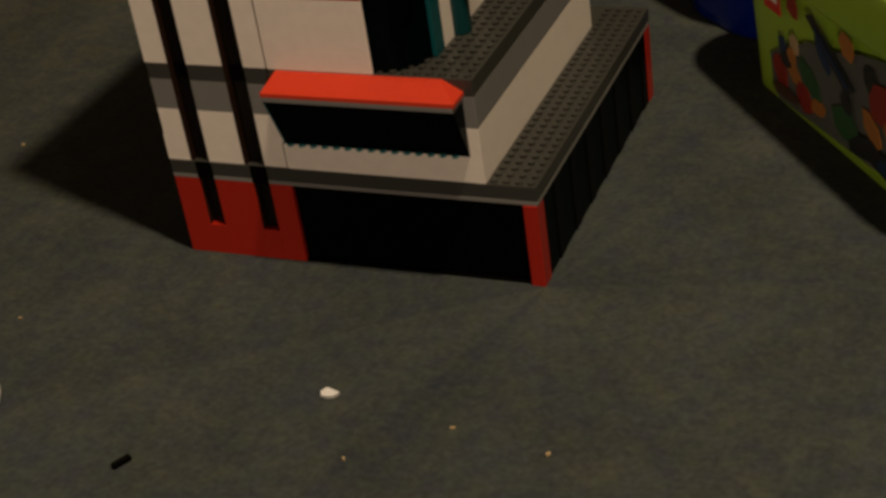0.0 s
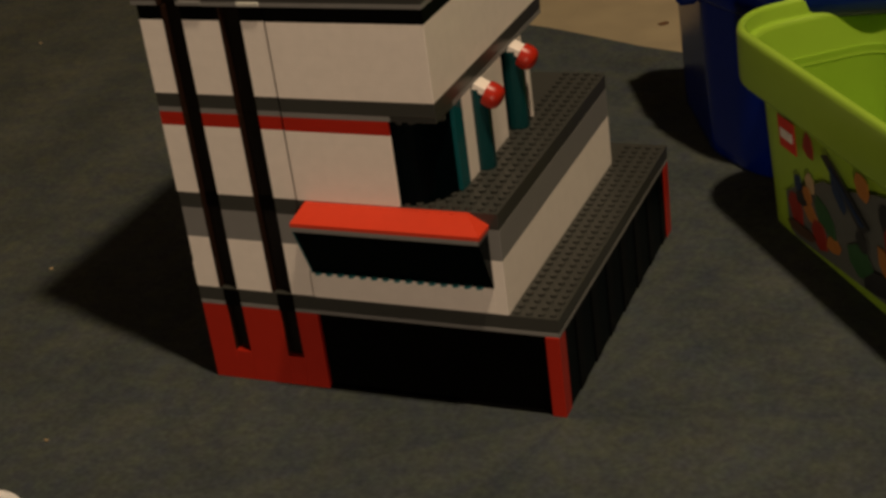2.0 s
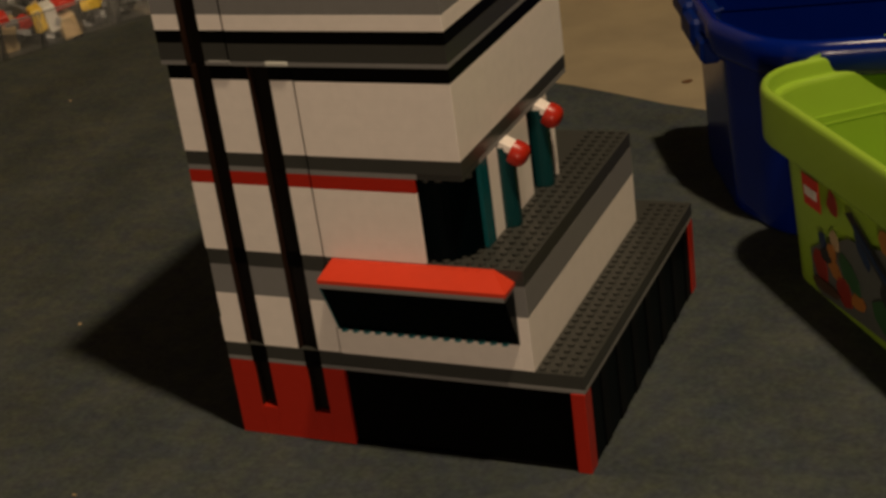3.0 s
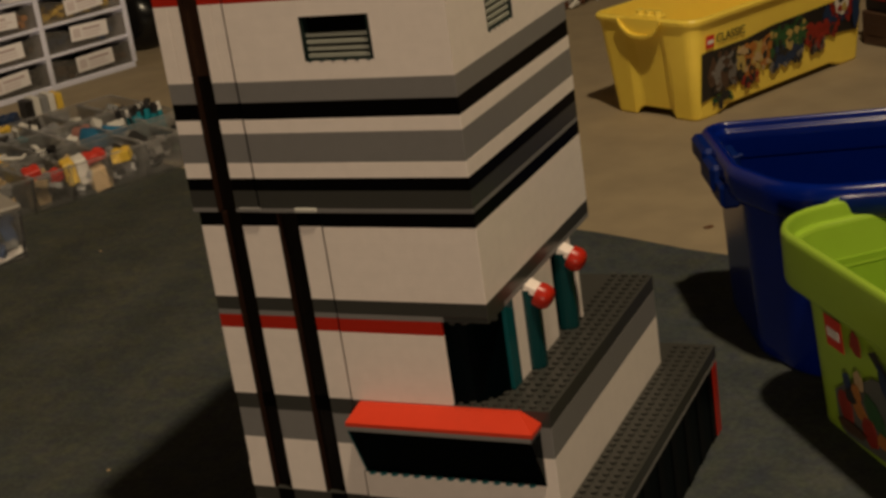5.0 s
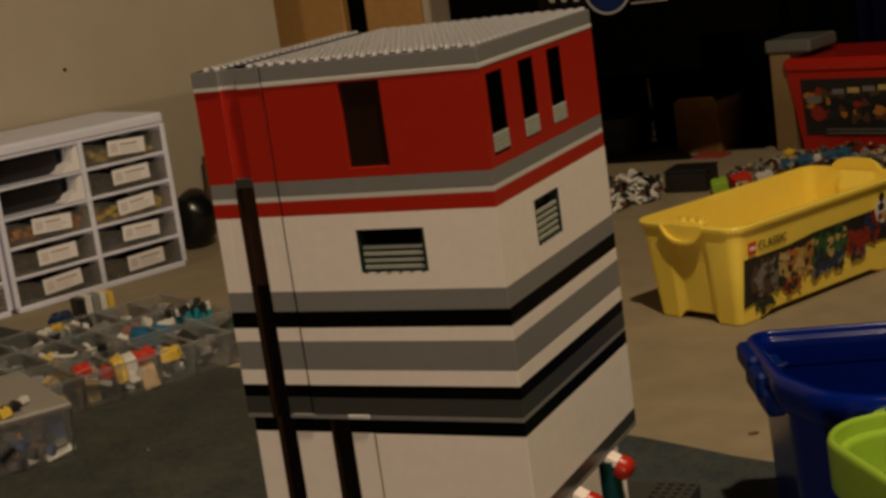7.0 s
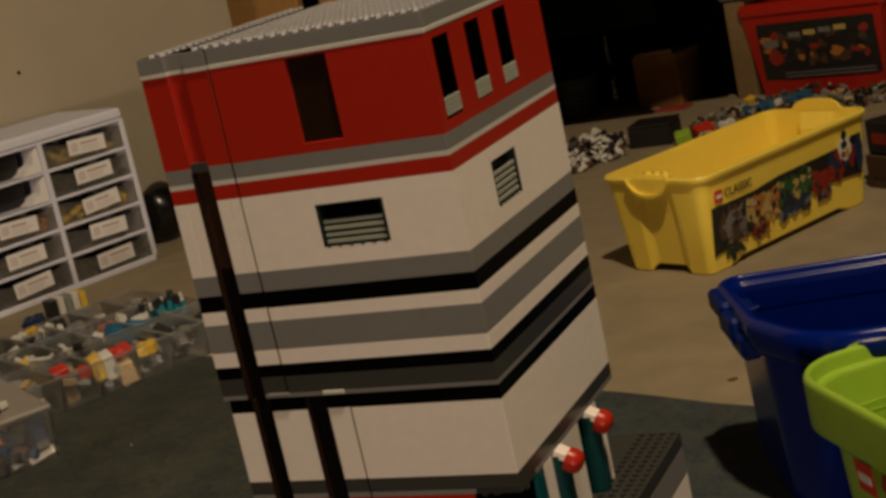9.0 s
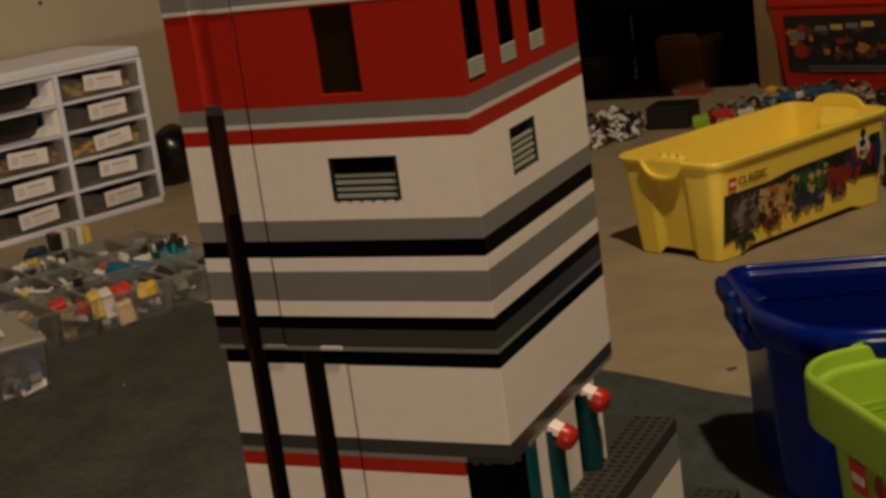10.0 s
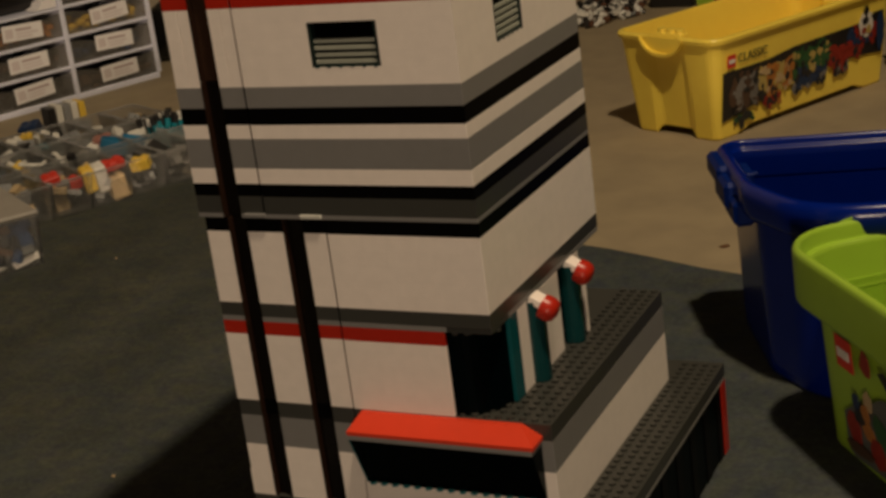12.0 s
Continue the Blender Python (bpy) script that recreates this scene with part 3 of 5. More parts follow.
def rounded(corners, radii, d, corner=7, side=9):
    """The outline of a convex plan, corner by corner counter-clockwise, drawn in by d, with rounded corners."""
    n, moved, out = len(corners), [], []
    for k in range(n):
        p, q, r = (Vector(corners[(k + j) % n]) for j in (-1, 0, 1))
        a, b = (q - p).normalized(), (r - q).normalized()
        na, nb = Vector((-a.y, a.x)), Vector((-b.y, b.x))
        moved.append(q + (na + nb) * d / (1 + na.dot(nb)))
    for k in range(n):
        p, q, r = moved[k - 1], moved[k], moved[(k + 1) % n]
        a, b = (p - q).normalized(), (r - q).normalized()
        half = a.angle(b) / 2
        rad = max(0.008, radii[k] - 0.8 * d)
        middle = q + (a + b).normalized() * rad / math.sin(half)
        start, end = q + a * rad / math.tan(half) - middle, q + b * rad / math.tan(half) - middle
        a0 = math.atan2(start.y, start.x)
        sweep = (math.atan2(end.y, end.x) - a0) % (2 * math.pi)
        arc = [(middle.x + rad * math.cos(a0 + sweep * i / corner), middle.y + rad * math.sin(a0 + sweep * i / corner)) for i in range(corner + 1)]
        if out:
            u = out[-1]
            out += [(u[0] + (arc[0][0] - u[0]) * i / side, u[1] + (arc[0][1] - u[1]) * i / side) for i in range(1, side)]
        out += arc
    u, v = out[-1], out[0]
    return out + [(u[0] + (v[0] - u[0]) * i / side, u[1] + (v[1] - u[1]) * i / side) for i in range(1, side)]


def tub(name, mat, m, corners, radii, h, collar, profile, label, bottom_in=0.03, flare=0.014):
    """An open tub: a tapered body and, over it, a deep turned collar whose section is given from its lower edge over the lip into the inside."""
    t = thing(name, label, "storage tub", m)

    def ring(d, z):
        return ring_at(rounded(corners, radii, d), z)
    top = h - collar + 0.003
    body = loft([ring(bottom_in + 0.003, 0.0), ring(bottom_in, 0.003), ring(bottom_in - 0.0005, 0.012), ring(flare, top),
                 ring(flare + 0.003, top), ring(bottom_in + 0.003, 0.006)])
    part("body", body, mat, t, smooth=True)
    rim = loft([ring(flare, -collar + 0.002 + h)] + [ring(d, h + z) for d, z in profile] + [ring(flare + 0.004, -collar - 0.004 + h)], False, False)
    part("rim", rim, mat, t, "deep turned collar with a standing lip", smooth=True)
    return t


def decal(name, pts, mat, parent, at, label="", depth=0.0006):
    """A flat printed shape: outline in the plane of the matrix at, a little proud."""
    bm = prism(pts, 0.0, depth)
    bmesh.ops.transform(bm, matrix=at, verts=bm.verts)
    return part(name, bm, mat, parent, label)


def blob(cx, cy, rx, ry, seed, n=14, rough=0.25):
    rnd = random.Random(seed)
    return [(cx + rx * math.cos(2 * math.pi * i / n) * (1 + rnd.uniform(-rough, rough)), cy + ry * math.sin(2 * math.pi * i / n) * (1 + rnd.uniform(-rough, rough))) for i in range(n)]


def quad(x0, y0, x1, y1):
    return [(x0, y0), (x1, y0), (x1, y1), (x0, y1)]


def brand_mark(parent, at, x, y, s, lift=0.0012):
    at = at @ Matrix.Translation((0, 0, lift))
    decal("label_mark", quad(x, y, x + s, y + s), C_RED, parent, at, "red square mark")
    decal("mark_bar", quad(x + s * 0.15, y + s * 0.35, x + s * 0.85, y + s * 0.65), C_WHITE, parent, at @ Matrix.Translation((0, 0, 0.0008)), "white bar")


# lime tub
LABEL_GREY = flat("label_olive_grey", (0.105, 0.112, 0.105))
LIME_RIM = [(0.0155, -0.0445), (0.005, -0.0445), (0.0022, -0.043), (0.0008, -0.040), (0.0, -0.006), (0.0004, -0.003), (0.0016, -0.0008), (0.0034, 0.0), (0.0050, -0.0008), (0.0060, -0.003),
            (0.0066, -0.011), (0.0074, -0.0125), (0.0105, -0.0128), (0.0122, -0.0138), (0.0132, -0.017), (0.0155, -0.034)]
lime = tub("storage_tub", LIME, pose(0.191, 0.2197, 0.0, 0, 0, -52.3), [(0.164, 0.077), (-0.164, 0.077), (-0.164, -0.077), (0.164, -0.077)], (0.047,) * 4, 0.159, 0.044, LIME_RIM, "lime green plastic tub with a printed label on carpet", 0.0245, 0.016)


def side_plane(hx, hy_bottom, hy_top, h):
    """The plane of a tub's long side facing -y, tilted with its taper: x along, y up, z outward."""
    lean = math.atan2(hy_top - hy_bottom, h)
    return Matrix.Translation((0, -hy_bottom - 0.0012, 0)) @ Matrix.Rotation(math.pi / 2 + lean, 4, "X")


at = side_plane(0.13, 0.0522, 0.0622, 0.115) @ Matrix.Translation((0.020, 0, 0))
decal("label_sheet", [(-0.1135, 0.040), (-0.1135, 0.020), (-0.112, 0.009), (-0.104, 0.0055), (-0.034, 0.0102), (0.041, 0.0146), (0.12, 0.017), (0.12, 0.108), (0.066, 0.106), (0.024, 0.096), (-0.02, 0.080), (-0.052, 0.074), (-0.075, 0.060), (-0.095, 0.052)], LABEL_GREY, lime, at, "dark grey printed label")
brand_mark(lime, at, -0.112, 0.079, 0.025)
for k, (x, y, rx, ry, turn, mt) in enumerate(((-0.068, 0.094, 0.008, 0.010, 0, P_RED), (-0.098, 0.032, 0.009, 0.014, 0.3, P_RED), (-0.078, 0.041, 0.007, 0.013, 0.9, P_ORANGE), (-0.064, 0.025, 0.011, 0.010, 0.2, P_RED),
                                                (-0.043, 0.027, 0.010, 0.007, 0.2, P_ORANGE), (-0.052, 0.044, 0.017, 0.009, -0.7, P_GREEN), (-0.086, 0.047, 0.008, 0.006, 0.3, P_DARK), (-0.070, 0.064, 0.006, 0.008, 0, C_TAN),
                                                (-0.090, 0.058, 0.006, 0.006, 0, P_BLUE), (0.007, 0.096, 0.008, 0.011, 0.5, P_ORANGE), (-0.028, 0.073, 0.005, 0.013, 0.6, P_BLUE), (0.034, 0.084, 0.008, 0.009, 0, P_DARK),
                                                (0.050, 0.071, 0.020, 0.013, 0.4, P_RED), (0.034, 0.046, 0.009, 0.013, 0.6, P_ORANGE), (0.058, 0.056, 0.009, 0.008, 0, P_ORANGE), (-0.004, 0.033, 0.014, 0.012, 0, P_GREEN), (0.022, 0.026, 0.022, 0.009, 0.3, P_DARK), (-0.090, 0.018, 0.020, 0.005, 0.1, P_BROWN), (0.050, 0.026, 0.026, 0.008, 0.1, P_DARK), (0.046, 0.024, 0.008, 0.005, 0.2, P_BLUE), (0.002, 0.052, 0.007, 0.009, 0.5, P_DARK), (-0.074, 0.054, 0.006, 0.006, 0.4, P_ORANGE), (0.085, 0.060, 0.016, 0.020, 0.2, P_BLUE), (0.095, 0.090, 0.014, 0.010, 0.2, P_ORANGE))):
    outline = [(x + math.cos(turn) * (u - x) - math.sin(turn) * (v - y), y + math.sin(turn) * (u - x) + math.cos(turn) * (v - y)) for u, v in blob(x, y, rx * 1.08, ry * 1.08, 420 + k, 7, 0.24)]
    decal("label_shape", outline, mt, lime, at @ Matrix.Translation((0, 0, 0.0007 + 0.00008 * k)))
decal("label_shape", [(-0.047, 0.097), (-0.038, 0.101), (0.014, 0.066), (0.003, 0.058)], P_DARK, lime, at @ Matrix.Translation((0, 0, 0.0023)), "dark printed stick")
decal("label_shape", [(-0.036, 0.091), (-0.034, 0.093), (0.007, 0.066), (0.004, 0.064)], P_BLUE, lime, at @ Matrix.Translation((0, 0, 0.003)))
for y in (-0.008, 0.040):
    part("rim_tab", prism([(y - 0.014, 0.156), (y + 0.008, 0.156), (y + 0.007, 0.163), (y + 0.003, 0.165), (y - 0.003, 0.162), (y - 0.014, 0.158)], -0.1635, -0.1605, "x"), LIME, lime, "raised lid catch")

# blue tub
BLUE_RIM = [(0.0115, -0.0295), (0.006, -0.030), (0.003, -0.0285), (0.0012, -0.024), (0.0, -0.011), (0.0006, -0.0065), (0.0022, -0.003), (0.0048, -0.0008), (0.0078, 0.0), (0.0098, -0.0010),
            (0.0106, -0.0030), (0.0112, -0.0060), (0.0125, -0.0070), (0.0140, -0.0076), (0.0150, -0.0092), (0.0158, -0.016)]
blue = tub("storage_tub", BLUE, pose(0.103, 0.455, 0.0, 0, 0, 14), [(0.155, 0.106), (-0.158, 0.106), (-0.130, -0.034), (-0.082, -0.108), (0.155, -0.108)], (0.05, 0.022, 0.06, 0.075, 0.05), 0.170, 0.028, BLUE_RIM, "glossy dark blue plastic tub on carpet", 0.017, 0.012)
# darker, duller copy of BLUE that keeps highlights off the hub
HUB_BLUE = material("matte_blue_plastic", (0.0012, 0.013, 0.12), 0.5, 0.15, 30, spec=0.12)
hub = new("handle_hub")
hub.parent = blue
hub.matrix_local = pose(-0.145, 0.040, 0, 0, 0, 11.1)
for x0, x1, y0, y1, z0, z1, word in ((-0.0075, 0.008, -0.008, 0.048, 0.1465, 0.1655, "rounded outer plate"), (-0.0072, 0.012, -0.040, 0.012, 0.1360, 0.1600, "stepped block"), (-0.0040, 0.014, -0.062, -0.016, 0.1280, 0.1500, "lower stepped block"),
                                     (0.0120, 0.0185, -0.040, -0.006, 0.1450, 0.1665, "inner lug"), (0.0200, 0.0270, -0.012, -0.006, 0.1560, 0.1585, "small peg")):
    part("hub_block", box(x0, x1, y0, y1, z0, z1, 0.0035 if x1 - x0 > 0.012 else 0.0009), HUB_BLUE, hub, word)

# yellow box
ybox = thing("storage_box", "long yellow plastic storage box with a printed label on concrete", "storage box", pose(-0.228, 1.294, -0.004, 0, 0, 63.4) @ Matrix.Diagonal((0.87, 0.87, 0.92, 1)))


def box_ring(hx, hy, r, z, dent=0.0, foot=0.0):
    out = []
    for x, y in rrect(hx, hy, r, 5, 24):
        zz = z
        if abs(x) > hx - r * 1.2 and abs(y) < 0.040:
            s = min(1, (0.040 - abs(y)) / 0.014)
            x -= math.copysign(dent * s, x)
            zz += foot * min(1, (0.040 - abs(y)) / 0.008)
        elif abs(y) > hy - r * 1.2 and abs(x) < hx - 0.055:
            zz += foot * 0.8 * min(1, (hx - 0.055 - abs(x)) / 0.008)
        out.append((x, y, zz))
    return out


H = 0.149
part("body", loft([box_ring(0.197, 0.081, 0.012, 0.0, 0.006, 0.011), box_ring(0.199, 0.083, 0.012, 0.003, 0.006, 0.010), box_ring(0.207, 0.094, 0.016, H * 0.62, 0.006),
                   box_ring(0.210, 0.098, 0.019, H * 0.84, 0.003), box_ring(0.213, 0.1025, 0.022, H - 0.004), box_ring(0.209, 0.0985, 0.020, H - 0.004),
                   box_ring(0.205, 0.094, 0.017, H * 0.8, 0.012), box_ring(0.194, 0.078, 0.010, 0.014, 0.010)], False), YELLOW, ybox)
part("rim", loft([box_ring(0.2135, 0.1030, 0.022, H - 0.009), box_ring(0.2162, 0.1058, 0.026, H - 0.008, 0.0025), box_ring(0.2172, 0.1068, 0.027, H - 0.003, 0.0035), box_ring(0.2150, 0.1045, 0.026, H, 0.0015),
                  box_ring(0.2095, 0.0990, 0.021, H), box_ring(0.2082, 0.0977, 0.020, H - 0.008)], False, False), YELLOW, ybox, "narrow rounded flange rim")


def grip_edge(half, deep):
    return [(half * math.copysign(abs(math.cos(math.pi * k / 20)) ** 0.8, math.cos(math.pi * k / 20)), H - 0.002 - deep * math.sin(math.pi * k / 20) ** 1.4) for k in range(21)]


for sx in (-1, 1):
    part("grip_web", prism(grip_edge(0.042, 0.024), sx * 0.2105, sx * 0.2150, "x"), YELLOW, ybox, "rounded hanging grip")
    part("grip_flange", prism(grip_edge(0.044, 0.027) + grip_edge(0.041, 0.0225)[::-1], sx * 0.2120, sx * 0.2215, "x"), YELLOW, ybox, "curved flange under the grip")
hump = [(0.05 * c, H + 0.016 * max(0, 1 - abs(c) ** 4)) for c in np.linspace(-1, 1, 13)] + [(0.05 * c, H - 0.002) for c in np.linspace(1, -1, 13)]
part("grip_hump", prism(hump, 0.2085, 0.2165, "x"), YELLOW, ybox, "raised rounded end")
part("stud_plate", box(-0.2115, -0.193, -0.036, 0.018, H - 0.001, H + 0.003, 0.001), YELLOW, ybox)
for y in (-0.027, -0.009, 0.009):
    part("stud", rod(-0.2025, y, H + 0.003, H + 0.009, 0.0068, 14), YELLOW, ybox)
at = side_plane(0.2, 0.0838, 0.1010, H)
decal("label_sheet", [(-0.192, 0.026), (-0.13, 0.036), (-0.10, 0.040), (-0.06, 0.052), (0.0, 0.056), (0.08, 0.058), (0.15, 0.054), (0.187, 0.050), (0.187, 0.116), (0.162, 0.116), (0.150, 0.106), (-0.03, 0.104), (-0.09, 0.098), (-0.192, 0.098)], C_DARK, ybox, at, "dark printed picture band")
brand_mark(ybox, at, -0.184, 0.104, 0.018)
up = at @ Matrix.Translation((0, 0, 0.0009))
rnd = random.Random(77)
zones = [(-0.175, -0.115, 0.035, 0.090, (P_BROWN, P_GREY, P_DARK, P_GREY, P_BROWN), 16), (-0.110, -0.035, 0.045, 0.095, (P_YELLOW, P_ORANGE, C_TAN, C_TAN, P_ORANGE), 24), (-0.035, 0.055, 0.062, 0.100, (P_GREEN, P_GREEN, P_DARK, P_YELLOW), 24),
         (0.055, 0.13, 0.055, 0.085, (P_RED, P_RED, P_DARK, P_RED), 18), (0.10, 0.17, 0.070, 0.105, (P_BLUE, P_RED, P_RED, P_BLUE), 14), (-0.03, 0.045, 0.036, 0.066, (P_BLUE, P_BLUE, P_DARK, P_GREY), 18),
         (-0.10, -0.062, 0.026, 0.048, (P_RED, P_ORANGE, P_DARK), 9), (-0.165, -0.125, 0.018, 0.030, (P_GREEN, P_GREEN, P_DARK), 7), (0.065, 0.10, 0.036, 0.056, (P_RED, P_GREY, P_DARK), 8)]
k = 0
for x0, x1, y0, y1, mats, count in zones:
    for q in range(4):
        decal("label_shape", blob(x0 + (x1 - x0) * (q + 0.5) / 4, (y0 + y1) / 2, (x1 - x0) * 0.17, (y1 - y0) * 0.42, 700 + k + q, 12, 0.3), mats[q % 2], ybox, up @ Matrix.Translation((0, 0, -0.0003 + 0.00008 * q)))
    for _ in range(int(count * 1.7)):
        k += 1
        r = rnd.uniform(0.0025, 0.0065)
        decal("label_shape", blob(rnd.uniform(x0, x1), rnd.uniform(y0, y1), r, r * rnd.uniform(0.6, 1.5), 50 + k, 8, 0.4), rnd.choice(mats + (P_DARK,)), ybox, up @ Matrix.Translation((0, 0, 0.00012 * (k % 11))))
for q, (x, y, rx, ry, mt) in enumerate(((0.140, 0.104, 0.017, 0.020, C_WHITE), (0.138, 0.108, 0.008, 0.006, P_DARK), (0.138, 0.124, 0.006, 0.008, C_DARK), (0.146, 0.094, 0.006, 0.007, P_YELLOW), (0.134, 0.094, 0.005, 0.005, P_RED), (0.176, 0.085, 0.010, 0.028, P_BLUE))):
    decal("label_shape", blob(x, y, rx, ry, 300 + q, 16, 0.2), mt, ybox, up @ Matrix.Translation((0, 0, 0.0016 + 0.0003 * q)))


def lettering(text, size, at, mat, parent, label):
    cu = bpy.data.curves.new("lettering", "FONT")
    cu.body, cu.size, cu.extrude = text, size, 0.0003
    tmp = bpy.data.objects.new("lettering", cu)
    scene.collection.objects.link(tmp)
    bpy.context.view_layer.update()
    me = bpy.data.meshes.new_from_object(tmp.evaluated_get(bpy.context.evaluated_depsgraph_get()))
    bpy.data.objects.remove(tmp)
    me.transform(at)
    me.materials.clear()
    me.materials.append(mat)
    ob = new("lettering", me)
    ob.parent = parent
    return tagged(ob, label)


lettering("CLASSIC", 0.0178, at @ Matrix.Translation((-0.161, 0.108, 0.001)), C_DARK, ybox, "dark printed capitals")

# ---- drawer units ----
drawers = thing("drawer_unit", "white plastic drawer unit with clear labelled drawers on floor", "drawer unit", pose(-1.42, 1.545, -0.004, 0, 0, -22.8) @ Matrix.Diagonal((0.765, 0.765, 0.786, 1)))
# local: x outward from the front, y to the right along the front
DW, DH, DD = 0.226, 0.36, 0.30
part("top", box(-DD, 0.004, -2 * DW - 0.006, 0.006, DH - 0.012, DH + 0.014, 0.006), UNIT, drawers)
part("bottom", box(-DD, 0, -2 * DW, 0, 0.0, 0.012, 0.001), UNIT, drawers)
part("back", box(-DD, -DD + 0.006, -2 * DW, 0, 0.012, DH - 0.012), UNIT, drawers)
for y in (-2 * DW, -DW, 0):
    part("upright", box(-DD + 0.006, 0.0, y - 0.006, y + 0.006, 0.012, DH - 0.012, 0.001), UNIT, drawers)
INK, INK_DARK = flat("faded_ink", (0.66, 0.58, 0.60)), flat("dark_ink", (0.48, 0.37, 0.39))
rnd = random.Random(5)
for c in range(2):
    for r_ in range(5):
        y0, y1 = -DW * (c + 1) + 0.007, -DW * c - 0.007
        z0 = 0.012 + r_ * 0.0675
        part("shelf", box(-DD + 0.008, 0.0, y0 - 0.001, y1 + 0.001, z0 + 0.0615, z0 + 0.0665), UNIT, drawers)
        if c == 1 and r_ >= 3:
            # dark block added in the empty bay, its shade given as colour
            part("bay_shade_block", box(-DD + 0.012, -0.05, y0 + 0.004, y1 - 0.030, z0 + 0.001, z0 + 0.050, 0.004), C_DARK, drawers, "dark block for the shade inside the empty bay")
            part("torn_wrap", prism([(y1 - 0.060, z0 + 0.001), (y1 - 0.001, z0 + 0.001), (y1 - 0.001, z0 + 0.058), (y1 - 0.016, z0 + 0.046), (y1 - 0.020, z0 + 0.022), (y1 - 0.038, z0 + 0.016), (y1 - 0.044, z0 + 0.007)], -0.048, -0.004, "x"), PAPER, drawers, "torn white wrap")
            continue
        d = new("drawer")
        d.parent = drawers
        edge = [(y0 + (y1 - y0) * q / 12, z0 + 0.054 - 0.016 * math.sin(math.pi * q / 12) ** 1.5) for q in range(13)]
        part("drawer_front", prism([(y0, z0 + 0.002), (y1, z0 + 0.002)] + edge[::-1], -0.004, -0.002, "x"), HAZE, d, "clear drawer front with a dipped edge").visible_shadow = False
        tray = box(-DD + 0.03, -0.004, y0 + 0.001, y1 - 0.001, z0 + 0.001, z0 + 0.003)
        for ya in (y0 + 0.001, y1 - 0.003):
            box(-DD + 0.03, -0.004, ya, ya + 0.002, z0 + 0.003, z0 + 0.052, bm=tray)
        part("tray", tray, HAZE, d, "clear drawer tray").visible_shadow = False
        lift = 0.002 * ((r_ + c) % 2)
        slant = Matrix.Translation((0, y0 + 0.113, z0 + 0.030)) @ Matrix.Rotation(math.radians((1.5, -2.0, 3.0, 0.5, -3.0)[(r_ + 2 * c) % 5]), 4, "X")
        sheet = box(-0.0015, -0.0005, -0.050, 0.050, -0.017 + lift, 0.018 + lift)
        bmesh.ops.transform(sheet, matrix=slant, verts=sheet.verts)
        sheet = part("paper_label", sheet, PAPER, d, "white paper label")
        for u0, u1, v0, v1, mt in ((-0.043, -0.024, -0.010, 0.010, INK), (-0.017, 0.038 - 0.008 * (r_ % 3), 0.004, 0.009, INK_DARK), (-0.017, 0.026 + 0.006 * (r_ % 3), -0.004, -0.0005, INK), (-0.017, 0.034 - 0.010 * ((r_ + c) % 2), -0.011, -0.0075, INK)):
            line = box(-0.0005, 0.0, u0, u1, v0 + lift, v1 + lift)
            bmesh.ops.transform(line, matrix=slant, verts=line.verts)
            part("label_line", line, mt, sheet)
        bm = bmesh.new()
        for k in range(60):
            s = rnd.uniform(0.008, 0.016)
            x, y = rnd.uniform(-0.08, -0.018), rnd.uniform(y0 + 0.01, y1 - 0.02)
            z = z0 + 0.004 + rnd.uniform(0, 0.024)
            box(x, x + s, y, y + s, z, z + s * 0.7, bm=bm)
        part("contents", bm, [[P_BROWN, P_BLUE, C_YELLOW, P_DARK, P_YELLOW], [C_DARK, P_BROWN, P_ORANGE, P_GREY, P_GREY]][c][r_], d, "small loose bricks")["kind"] = "stuff"
copy_thing(drawers, pose(-1.42, 1.545, -0.004, 0, 0, -22.8) @ Matrix.Translation((0, -(2 * DW + 0.02) * 0.765, 0)))


# ---- clear bins on the carpet ----
DULL_BLUE = flat("dull_blue_plastic", (0.03, 0.12, 0.22))


